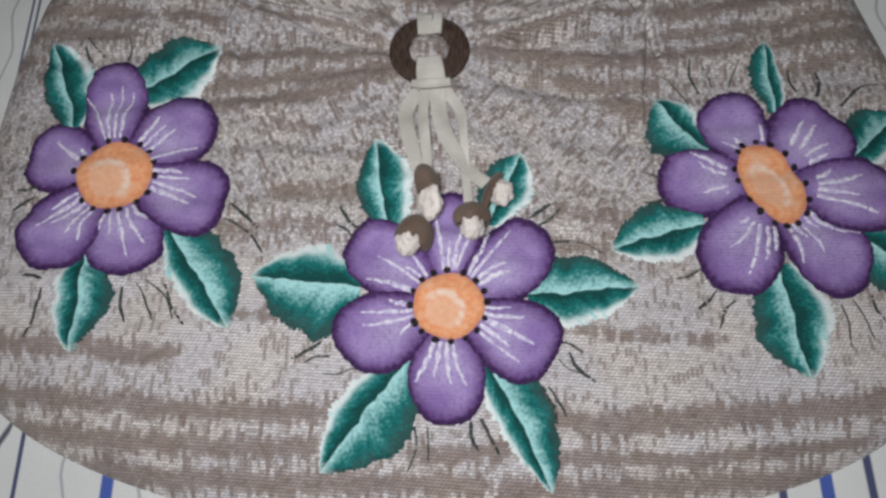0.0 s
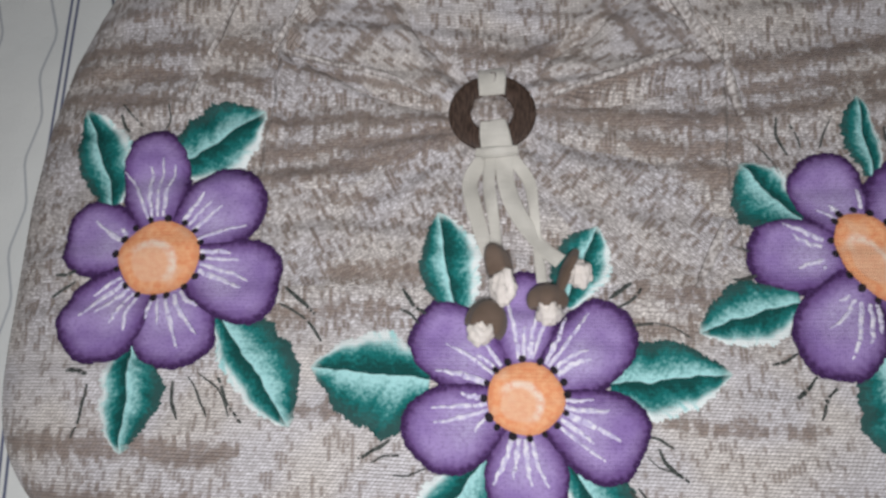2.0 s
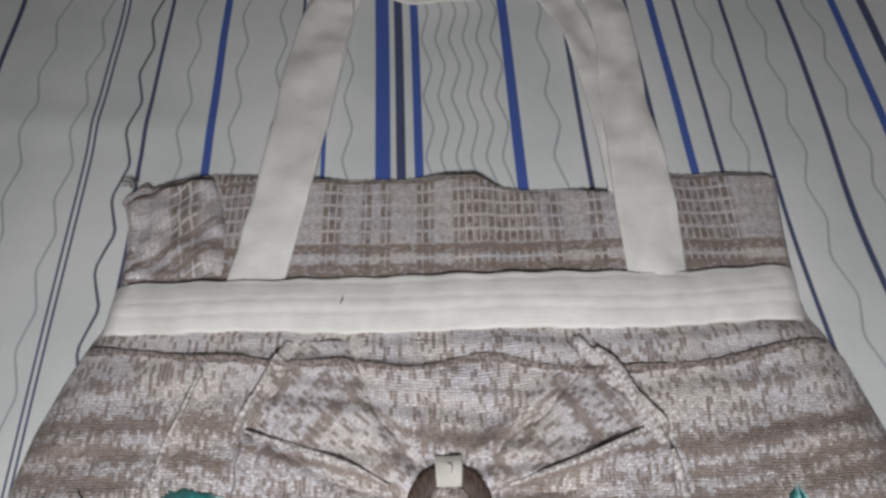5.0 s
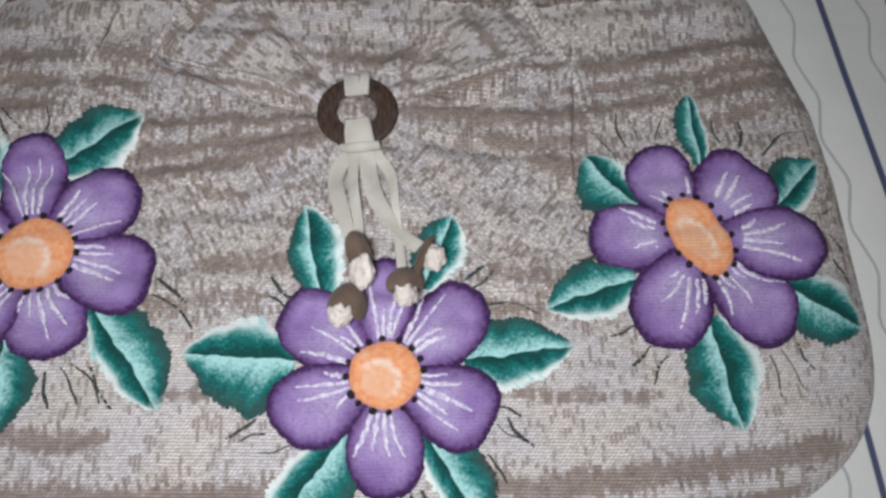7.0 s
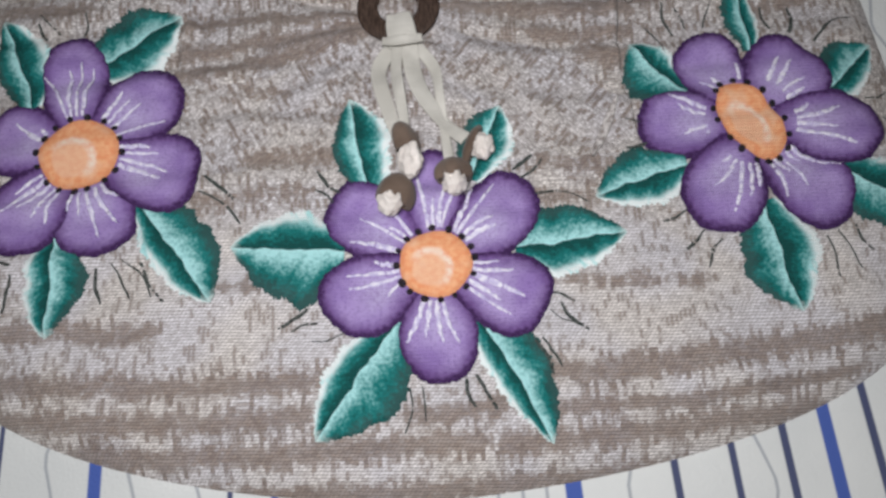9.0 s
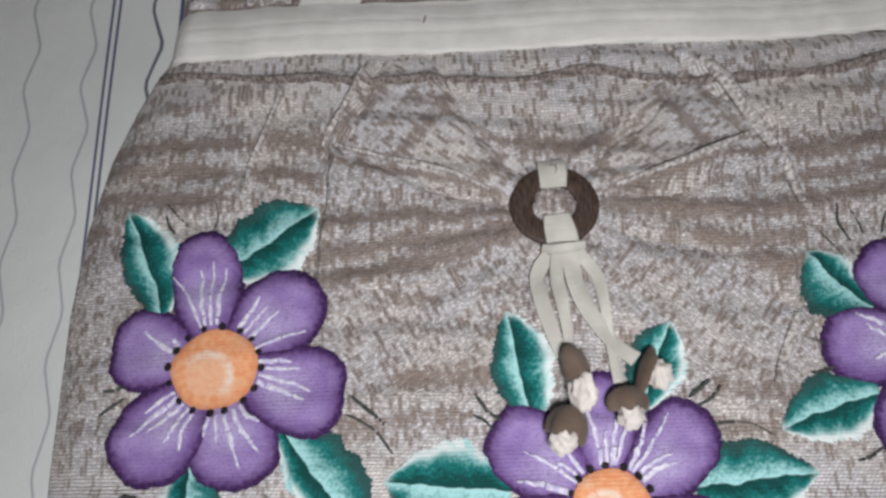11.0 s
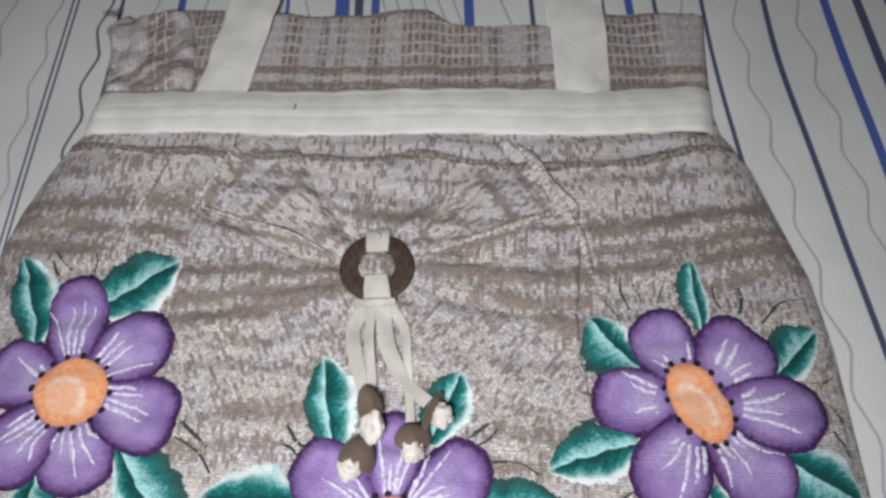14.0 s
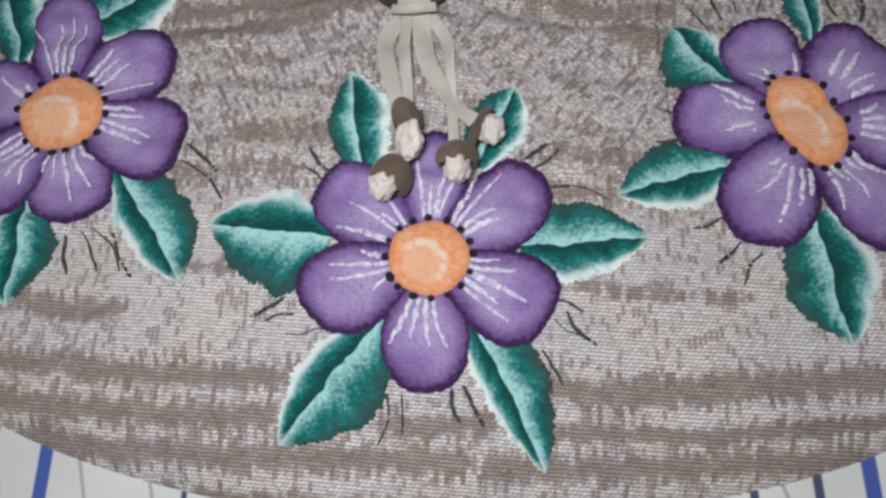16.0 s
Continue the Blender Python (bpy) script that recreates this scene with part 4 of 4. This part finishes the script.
# ---- painted flowers ----
def petal_mesh(cx, cy, deg, length, width, peak, skew, lift, seed):
    """One painted petal, a thin coat of paint that follows the cloth: widest at peak of its length, leaning to one side by skew, with a rim frayed by the stitches."""
    nr, na = 10, 96
    a = radians(deg)
    rng = random.Random(seed)
    ax, sx = np.array([math.cos(a), math.sin(a)]), np.array([-math.sin(a), math.cos(a)])
    start = 0.10
    rows, uvs = [], []
    fray = [rng.random() - 0.5 for _ in range(na)]
    rim = []
    for j in range(na):
        w = 2 * math.pi * j / na
        along, wide = math.cos(w), math.sin(w)
        full = math.copysign(abs(wide) ** (0.86 if along > 0 else 0.70), wide)
        far = peak + (1 - peak) * abs(along) ** 0.92 if along > 0 else peak - (peak - start) * abs(along) ** 0.95
        taper = 1.0 if along > 0 else 1 - 0.30 * abs(along) ** 1.3
        lean = skew * math.sin(math.pi * min(max(far / (2 * peak), 0), 1))
        wob = 1 + 0.016 * math.sin(3 * w + seed) + 0.005 * math.sin(7 * w + 2.3 * seed)
        rim.append(ax * length * far * (wob if along > 0 else 1) + sx * (0.5 * width * full * taper * wob + lean) + (ax * along + sx * wide) * 0.0011 * fray[j])
    mid = ax * length * peak + sx * skew
    for i in range(nr):
        e = i / (nr - 1)
        for j in range(na):
            soft = rim[j] if i == nr - 1 else (rim[j - 1] + rim[j] + rim[(j + 1) % na]) / 3
            p = mid + (soft - mid) * e
            rows.append(p + (cx, cy))
            uvs.append((1 - e, float(np.dot(p, ax)) / length))
    p = np.array(rows)
    e = np.array([1 - u for u, v in uvs])
    z = top(p[:, 0], p[:, 1]) + 0.0019 + lift - 0.0010 * (e > 0.99)
    return mesh_of("petal", np.column_stack([p, z]), grid_faces(nr, na, True), PETAL, uvs)


def stroke_mesh(name, pts, width, material, lift, n=14, broken=0.0, seed=0, start=0.16):
    """A dry brush stroke that swells, thins out and skips, through places on the cloth."""
    rng = random.Random(seed)
    p = spline(pts, n)
    tan = np.gradient(p, axis=0)
    tan /= np.linalg.norm(tan, axis=1, keepdims=True) + 1e-9
    side = np.stack([-tan[:, 1], tan[:, 0]], 1)
    t = np.linspace(0, 1, n)
    w = width / 2 * (0.30 + 0.70 * np.sin(math.pi * np.clip(t * 0.72 + start, 0, 1)) ** 0.7)
    w = w * np.convolve([1 + 1.1 * (rng.random() - 0.5) for _ in range(n + 4)], np.full(5, 0.2), "valid")
    p = p + side * np.convolve([0.8 * width * (rng.random() - 0.5) for _ in range(n + 4)], np.full(5, 0.2), "valid")[:, None]
    verts = []
    for q, drop in ((-1, 0.0004), (-0.5, 0), (0.5, 0), (1, 0.0004)):
        e = p + side * (q * w)[:, None]
        verts.append(np.column_stack([e, top(e[:, 0], e[:, 1]) + lift - drop]))
    faces = grid_faces(4, n)
    skip = {i for i in range(2, n - 1) if rng.random() < broken * (0.4 + i / n)}
    return mesh_of(name, np.vstack(verts), [f for f in faces if f[0] % n not in skip], material)


def disc_mesh(cx, cy, rx, ry, turn, lift, material, name, seed=0.0):
    nr, na = 6, 40
    pts, uvs = [], []
    for i in range(nr):
        for j in range(na):
            w, e = 2 * math.pi * j / na, i / (nr - 1)
            q = 1 + 0.02 * math.sin(5 * w + seed)
            u, v = rx * e * q * math.cos(w), ry * e * q * math.sin(w)
            c, s = math.cos(turn), math.sin(turn)
            pts.append((cx + u * c - v * s, cy + u * s + v * c))
            uvs.append((0.5 + 0.5 * e * math.cos(w + turn), 0.5 + 0.5 * e * math.sin(w + turn)))
    p = np.array(pts)
    z = top(p[:, 0], p[:, 1]) + lift
    z[-na:] -= 0.0006
    return mesh_of(name, np.column_stack([p, z]), grid_faces(nr, na, True), material, uvs)


def painted_flower(cx, cy, rx, ry, turn, petals, label, seed):
    heart = part("painted_flower", disc_mesh(cx, cy, rx, ry, radians(turn), 0.0039, CENTRE, "flower_centre", seed), bag, label)
    rng = random.Random(seed)
    for i, (deg, length, width, peak, skew) in enumerate(petals):
        part("petal", petal_mesh(cx, cy, deg, length, width, peak, skew, 0.00022 * ((i * 2) % 5), seed + i * 1.7), heart, "purple painted petal with a darker rim")
        a = radians(deg)
        for k, off in enumerate((-0.38, -0.20, 0.0, 0.20, 0.38)):
            if rng.random() < 0.16:
                continue
            b = a + off * 0.86 * width / length * 1.35
            r0, r1 = 0.0, 0.50 + 0.34 * rng.random() - 0.22 * abs(off)
            bow = off * 0.10 + 0.16 * (rng.random() - 0.5) + 0.6 * skew / length
            r0 = max(r0, (max(rx, ry) + 0.0004) / length)
            pts = [(cx + length * (r0 + (r1 - r0) * f) * math.cos(b + bow * f * f), cy + length * (r0 + (r1 - r0) * f) * math.sin(b + bow * f * f)) for f in (0, 0.35, 0.7, 1)]
            part("highlight_stroke", stroke_mesh("highlight_stroke", pts, 0.0018 + 0.0010 * rng.random(), WHITE_PAINT, 0.0037, 40, 0.045, rng.random(), 0.26), heart, "white brush stroke")
    count = 16
    for k in range(count):
        w = 2 * math.pi * (k + 0.3 * rng.random()) / count
        c, s = math.cos(radians(turn)), math.sin(radians(turn))
        u, v = (rx + 0.0016) * math.cos(w), (ry + 0.0016) * math.sin(w)
        d = 0.0017 + 0.0006 * rng.random()
        part("dot", disc_mesh(cx + u * c - v * s, cy + u * s + v * c, d, d * (0.8 + 0.4 * rng.random()), w, 0.0043, BLACK_PAINT, "dot"), heart, "black painted dot")
    return heart


# petals: direction, length, width, where along it is widest, lean
LEFT_PETALS = [(97, 0.0805, 0.0440, 0.66, 0.0026), (43, 0.0720, 0.0500, 0.65, -0.0014), (-10, 0.0745, 0.0495, 0.68, -0.0050), (-74, 0.0655, 0.0530, 0.62, 0.0007), (-135, 0.0720, 0.0505, 0.65, 0.0036), (166, 0.0630, 0.0465, 0.66, -0.0028)]
MID_PETALS = [(91, 0.0680, 0.0370, 0.64, -0.0008), (44, 0.0725, 0.0440, 0.60, -0.0060), (-21, 0.0675, 0.0480, 0.66, -0.0028), (-91, 0.0655, 0.0465, 0.61, 0.0007), (-163, 0.0675, 0.0475, 0.64, 0.0034), (143, 0.0735, 0.0460, 0.66, 0.0004)]
RIGHT_PETALS = [(113, 0.0640, 0.0445, 0.66, 0.0019), (50, 0.0640, 0.0540, 0.60, -0.0018), (-7, 0.0785, 0.0480, 0.64, 0.0010), (-57, 0.0770, 0.0485, 0.66, 0.0021), (-108, 0.0725, 0.0480, 0.62, -0.0085), (178, 0.0670, 0.0445, 0.60, 0.0009)]
painted_flower(-0.1923, -0.0855, 0.0240, 0.0215, 15, LEFT_PETALS, "orange centre of a painted flower with purple petals", 1.0)
painted_flower(0.0160, -0.1630, 0.0205, 0.0190, 0, MID_PETALS, "orange centre of a painted flower below the ring", 2.0)
painted_flower(0.2050, -0.0862, 0.0262, 0.0165, -61, RIGHT_PETALS, "oval orange centre of a tilted painted flower", 3.0)


def leaf_mesh(bx, by, tx, ty, one, other, at_one, at_other, flip, seed):
    """One painted leaf with an uneven, brushed rim; a midrib parts it into halves, each as wide as it is and widest where it is, shaded from light to dark."""
    n, m = 72, 15
    rng = random.Random(seed)
    b, t = np.array([bx, by]), np.array([tx, ty])
    b = b - 0.10 * (t - b)
    ax = t - b
    length = np.linalg.norm(ax)
    ax /= length
    sx = np.array([-ax[1], ax[0]])
    fray = [[rng.random() - 0.5 for _ in range(n)] for _ in (0, 1)]
    swing = 0.05 * length * (rng.random() - 0.5)
    pts, uvs = [], []
    for i in range(n):
        f = i / (n - 1)
        for j in range(m):
            q = -1 + 2 * j / (m - 1)
            h = 0 if q < 0 else 1
            reach, peak = (other, 0.09 + 0.91 * at_other) if h == 0 else (one, 0.09 + 0.91 * at_one)
            k = f / peak if f < peak else (1 - f) / (1 - peak)
            # full towards the base, drawn out to a point
            half = reach * (0.30 + 0.70 * math.sin(math.pi / 2 * k) ** 0.9 if f < peak else math.sin(math.pi / 2 * k) ** 0.82)
            lobes = 1 + 0.045 * math.sin(f * 15 + seed + h * 2) + 0.035 * math.sin(f * 31 + seed * 2)
            rim = 0.0026 * fray[h][i] * (abs(q) > 0.93) if 1 < i < n - 2 else 0.0
            pts.append(b + ax * (length * f) + sx * (math.copysign(half * abs(q) * lobes + rim, q) if q else 0.0) + sx * swing * math.sin(math.pi * f))
            uvs.append((0.5 + 0.5 * q * flip, f))
    p = np.array(pts)
    q = np.abs(np.array([u for u, v in uvs]) * 2 - 1)
    z = top(p[:, 0], p[:, 1]) + 0.0016 - 0.0010 * (q > 0.99)
    return mesh_of("leaf", np.column_stack([p, z]), grid_faces(n, m), LEAF, uvs)


# leaves: base, tip, reach to either side of the midrib and where along it, which half is paler at its rim
LEFT_LEAVES = [(-0.227, -0.048, -0.250, 0.009, 0.0158, 0.0198, 0.42, 0.42, 1), (-0.187, -0.027, -0.138, 0.007, 0.0240, 0.0240, 0.44, 0.46, 1),
               (-0.151, -0.123, -0.110, -0.179, 0.0240, 0.0145, 0.44, 0.48, 1), (-0.204, -0.137, -0.203, -0.194, 0.0197, 0.0155, 0.35, 0.49, 1)]
MID_LEAVES = [(-0.021, -0.114, -0.031, -0.060, 0.0148, 0.0203, 0.39, 0.52, 1), (0.040, -0.109, 0.058, -0.069, 0.0160, 0.0165, 0.50, 0.51, 1), (-0.041, -0.153, -0.101, -0.147, 0.0325, 0.0234, 0.25, 0.35, 1),
              (0.067, -0.155, 0.125, -0.150, 0.0213, 0.0207, 0.29, 0.32, 1), (-0.010, -0.200, -0.052, -0.256, 0.0285, 0.0170, 0.36, 0.43, 1), (0.041, -0.201, 0.074, -0.263, 0.0206, 0.0125, 0.34, 0.28, 1)]
RIGHT_LEAVES = [(0.213, -0.035, 0.210, 0.009, 0.0119, 0.0090, 0.52, 0.38, 1), (0.253, -0.071, 0.290, -0.037, 0.0185, 0.0140, 0.50, 0.42, 1), (0.255, -0.120, 0.298, -0.144, 0.0210, 0.0215, 0.43, 0.46, -1),
                (0.205, -0.142, 0.215, -0.200, 0.0230, 0.0215, 0.38, 0.42, -1), (0.168, -0.062, 0.140, -0.032, 0.0240, 0.0145, 0.41, 0.57, 1), (0.160, -0.113, 0.110, -0.128, 0.0176, 0.0185, 0.34, 0.43, -1)]
for n, leaf in enumerate(LEFT_LEAVES + MID_LEAVES + RIGHT_LEAVES):
    part("leaf", leaf_mesh(*leaf, n * 1.31), bag, "teal painted leaf with pale brushed edges")

# thin dark strokes round the flowers: from, to
STROKES_LEFT = [(-0.242, -0.099, -0.256, -0.108), (-0.239, -0.091, -0.254, -0.095), (-0.178, -0.155, -0.174, -0.176), (-0.169, -0.153, -0.157, -0.174), (-0.163, -0.151, -0.144, -0.174),
                (-0.152, -0.153, -0.136, -0.177), (-0.117, -0.103, -0.100, -0.118), (-0.120, -0.112, -0.096, -0.133), (-0.200, -0.004, -0.198, 0.013), (-0.214, -0.002, -0.228, 0.013),
                (-0.222, -0.006, -0.227, 0.005), (-0.225, -0.152, -0.238, -0.150), (-0.225, -0.157, -0.231, -0.186)]
STROKES_MID = [(-0.037, -0.199, -0.055, -0.203), (-0.051, -0.193, -0.066, -0.197), (-0.056, -0.185, -0.073, -0.195), (-0.035, -0.119, -0.051, -0.104), (-0.040, -0.126, -0.052, -0.115),
               (0.006, -0.230, 0.007, -0.248), (-0.001, -0.230, -0.004, -0.254), (0.030, -0.227, 0.034, -0.242), (0.035, -0.225, 0.045, -0.244), (0.077, -0.182, 0.092, -0.188),
               (0.078, -0.192, 0.090, -0.199), (0.072, -0.207, 0.082, -0.223), (0.068, -0.208, 0.077, -0.227), (0.084, -0.188, 0.098, -0.204), (0.070, -0.125, 0.088, -0.123),
               (0.088, -0.123, 0.105, -0.131), (0.066, -0.115, 0.080, -0.104), (0.063, -0.110, 0.075, -0.101)]
STROKES_RIGHT = [(0.169, -0.026, 0.163, -0.004), (0.176, -0.022, 0.171, -0.008), (0.187, -0.022, 0.194, -0.004), (0.227, -0.026, 0.225, -0.009), (0.238, -0.029, 0.243, -0.009),
                 (0.253, -0.035, 0.268, -0.020), (0.268, -0.020, 0.282, -0.018), (0.279, -0.072, 0.295, -0.068), (0.287, -0.085, 0.295, -0.097), (0.286, -0.102, 0.294, -0.117),
                 (0.254, -0.152, 0.262, -0.167), (0.243, -0.155, 0.254, -0.177), (0.236, -0.158, 0.239, -0.183), (0.178, -0.157, 0.168, -0.173), (0.169, -0.151, 0.156, -0.163),
                 (0.160, -0.139, 0.146, -0.145), (0.161, -0.038, 0.151, -0.020), (0.149, -0.084, 0.132, -0.081), (0.147, -0.095, 0.130, -0.099)]
for n, (x0, y0, x1, y1) in enumerate(STROKES_LEFT + STROKES_MID + STROKES_RIGHT):
    bow = 0.12 * math.sin(n * 2.1)
    mx, my = (x0 + x1) / 2 - (y1 - y0) * bow, (y0 + y1) / 2 + (x1 - x0) * bow
    part("thin_stroke", stroke_mesh("thin_stroke", [(x0, y0), (mx, my), (x1, y1)], 0.0015 + 0.0006 * math.sin(n * 1.3), GREEN_LINE, 0.0017, 20, 0.07, n), bag, "thin dark green brush stroke")


# ---- ring, ribbons and hanging puffs ----
def build_ring():
    na, nc = 72, 16
    base = 0.0245
    verts, uvs = [], []
    for i in range(na):
        w = 2 * math.pi * i / na
        for j in range(nc):
            q = 2 * math.pi * j / nc
            c, s = math.cos(q), math.sin(q)
            r = 0.0190 + 0.0068 * math.copysign(abs(c) ** 0.55, c)
            z = base + 0.0019 * math.copysign(abs(s) ** 0.6, s) + 0.0008 * math.sin(w + 0.6)
            verts.append((r * math.cos(w), 0.93 * r * math.sin(w), z))
            uvs.append((w, q))
    faces = [(i * nc + j, ((i + 1) % na) * nc + j, ((i + 1) % na) * nc + (j + 1) % nc, i * nc + (j + 1) % nc) for i in range(na) for j in range(nc)]
    return part("ring", mesh_of("ring", verts, faces, SHELL, uvs), bag, "dark brown coconut shell ring")


def lump(name, centre, radii, material, parent, label, seed, rough=0.18, scale=2.4, direction=None, uv_scale=None):
    """A soft stuffed form with folds."""
    bm = bmesh.new()
    bmesh.ops.create_icosphere(bm, subdivisions=4, radius=1.0)
    turn = Vector((0, 0, 1)).rotation_difference(Vector(direction)).to_matrix() if direction else Matrix.Identity(3)
    for v in bm.verts:
        n = noise.noise(v.co * scale + Vector((seed, -seed, seed))) + 0.5 * noise.noise(v.co * scale * 2.3 + Vector((seed, seed, 0)))
        c = v.co * (1 + rough * n)
        v.co = turn @ Vector((c.x * radii[0], c.y * radii[1], c.z * radii[2])) + Vector(centre)
    me = bpy.data.meshes.new(name)
    layer = bm.loops.layers.uv.new("UVMap")
    for f in bm.faces:
        f.smooth = True
        for lp in f.loops:
            lp[layer].uv = (lp.vert.co.x, lp.vert.co.y)
    bm.to_mesh(me)
    bm.free()
    me.materials.append(material)
    return part(name, me, parent, label)


build_ring()
lump("gathered_knot", (0, 0.0015, 0.0225), (0.0142, 0.0112, 0.0062), KNIT, bag, "knit cloth bulging through the ring", 3.0, 0.22, 2.2)
strip("ribbon_loop", [(0.000, 0.0285, 0.0235, 0.0165, 0), (0.000, 0.0235, 0.0275, 0.0165, 0), (0.000, 0.0170, 0.0283, 0.0160, 0), (0.000, 0.0105, 0.0262, 0.0150, 0)], bag, RIBBON, "cream ribbon over the ring", 0.0012, 26)
strip("ribbon_loop", [(0.0005, -0.0060, 0.0265, 0.0150, 0), (0.0010, -0.0135, 0.0285, 0.0170, 0), (0.0020, -0.0215, 0.0285, 0.0180, 0), (0.0030, -0.0280, 0.0262, 0.0190, 0)], bag, RIBBON, "cream ribbon over the ring", 0.0012, 26)


def cord(rows):
    strip("ribbon_end", [(x, y, float(top(x, y)) + 0.75 * h, w, 1.4 * b) for x, y, h, w, b in rows], bag, RIBBON, "limp cream ribbon end hanging from the ring", 0.0009, 44, 7, 0.0003, 0.5)


cord([(-0.004, -0.0265, 0.006, 0.008, 0), (-0.0127, -0.0400, 0.0042, 0.0085, 0.003), (-0.0118, -0.0540, 0.0036, 0.0095, 0.002), (-0.0080, -0.0680, 0.0040, 0.0090, 0.001), (-0.0030, -0.0860, 0.0045, 0.007, 0)])
cord([(-0.001, -0.0265, 0.007, 0.007, 0), (-0.0024, -0.0430, 0.0072, 0.0070, -0.003), (-0.0010, -0.0580, 0.0062, 0.0068, -0.002), (0.0012, -0.0750, 0.0050, 0.0060, 0.001), (0.0006, -0.0870, 0.0055, 0.006, 0)])
cord([(0.006, -0.0265, 0.007, 0.010, 0), (0.0078, -0.0440, 0.0060, 0.0105, 0.003), (0.0133, -0.0615, 0.0055, 0.0105, 0.002), (0.0255, -0.0785, 0.0060, 0.0090, 0.003), (0.0370, -0.0890, 0.0070, 0.009, 0)])
cord([(0.010, -0.0265, 0.005, 0.007, 0), (0.0203, -0.0420, 0.0030, 0.0066, -0.003), (0.0228, -0.0585, 0.0026, 0.0056, -0.002), (0.0243, -0.0755, 0.0040, 0.0055, 0), (0.0265, -0.1010, 0.0050, 0.006, 0)])
# the ribbon is knotted under the ring
strip("ribbon_knot", [(-0.0100, -0.0262, 0.0285, 0.0042, 0), (-0.0030, -0.0278, 0.0318, 0.0058, 0.001), (0.0060, -0.0274, 0.0318, 0.0060, 0.001), (0.0145, -0.0252, 0.0290, 0.0040, 0)], bag, RIBBON, "tight cream ribbon knot under the ring", 0.0014, 26)


def puff(cap_at, core_at, wide, seed, long=1.0, tall=1.0):
    """A stuffed cream bud held by a curved brown felt cap."""
    cx, cy = cap_at
    kx, ky = core_at
    a = math.atan2(ky - cy, kx - cx)
    z0 = float(top(cx, cy)) + 0.0088
    nr, na = 10, 36
    verts = []
    for shell in (1.0, 0.86):
        for i in range(nr):
            f = i / (nr - 1) * 2.05
            for j in range(na):
                w = 2 * math.pi * j / na
                ruffle = 1 + 0.07 * math.sin(3 * w + seed) * f + 0.05 * math.sin(5 * w + 2 * seed) * f
                u = 0.002 - math.cos(f) * 0.0115 * long * shell
                s, t = 0.88 * wide * math.sin(f) * math.cos(w) * ruffle * shell, 0.0085 * math.sin(f) * math.sin(w) * ruffle * shell
                verts.append((cx + u * math.cos(a) - s * math.sin(a), cy + u * math.sin(a) + s * math.cos(a), max(z0 + t, float(top(cx, cy)) - 0.001)))
    k = nr * na
    faces = grid_faces(nr, na, True)
    faces += [tuple(reversed([i + k for i in f])) for f in faces]
    faces += [((nr - 1) * na + j, (nr - 1) * na + (j + 1) % na, k + (nr - 1) * na + (j + 1) % na, k + (nr - 1) * na + j) for j in range(na)]
    cap = part("bud_cap", mesh_of("bud_cap", verts, faces, FELT, [(v[0], v[1]) for v in verts]), bag, "curved brown cap of a cloth bud")
    lump("bud_puff", (kx, ky, z0 + 0.0030), (0.0068, 0.0076 * tall, 0.0072), PUFF, cap, "crumpled cream cloth bud", seed, 0.30, 2.1)
    return cap


puff((0.0010, -0.0910), (0.0047, -0.1050), 0.0080, 1.0, 1.12, 1.3)
puff((-0.0042, -0.1215), (-0.0075, -0.1290), 0.0126, 2.0, 1.08)
puff((0.0285, -0.1095), (0.0287, -0.1180), 0.0128, 3.0, 0.80)
puff((0.0385, -0.0945), (0.0455, -0.0975), 0.0155, 4.0, 0.38)


def yarn_tuft(x, y, z, seed):
    """A few loose ends of yarn in one mesh."""
    rng = random.Random(seed)
    verts, faces = [], []
    for _ in range(7):
        a, length = rng.uniform(0.9, 2.6), rng.uniform(0.006, 0.013)
        pts = spline([(0, 0, 0), (0.5 * length * math.cos(a), 0.5 * length * math.sin(a), 0.002), (length * math.cos(a + 0.5), length * math.sin(a + 0.5), 0.001)], 7)
        k = len(verts)
        for px, py, pz in pts:
            for q in range(5):
                w = 2 * math.pi * q / 5
                verts.append((x + px + 0.0005 * math.cos(w), y + py, z + pz + 0.0005 * math.sin(w)))
        faces += [(k + i * 5 + q, k + i * 5 + (q + 1) % 5, k + (i + 1) * 5 + (q + 1) % 5, k + (i + 1) * 5 + q) for i in range(6) for q in range(5)]
    part("loose_yarn", mesh_of("loose_yarn", verts, faces, YARN, [(v[0], v[1]) for v in verts]), bag, "loose ends of brown yarn")


yarn_tuft(-0.238, 0.230, 0.010, 5)
# a bit of lint on the band, and a dark strip for the ribbon's fold shade
strip("lint", [(-0.0722, 0.1300, 0.0206, 0.0007, 0), (-0.0712, 0.1322, 0.0212, 0.0009, 0), (-0.0708, 0.1348, 0.0208, 0.0006, 0)], bag, YARN, "speck of grey lint on the cotton band", 0.0005, 14, 7, 0.0002, 0.0)
strip("ribbon_fold_line", [(-0.0010, 0.0236, 0.0292, 0.0006, 0), (0.0016, 0.0232, 0.0298, 0.0008, 0), (0.0020, 0.0204, 0.0300, 0.0007, 0), (0.0012, 0.0178, 0.0298, 0.0005, 0)], bag, YARN, "dark line for the fold in the cream ribbon", 0.0005, 16, 7, 0.0002, 0.0)
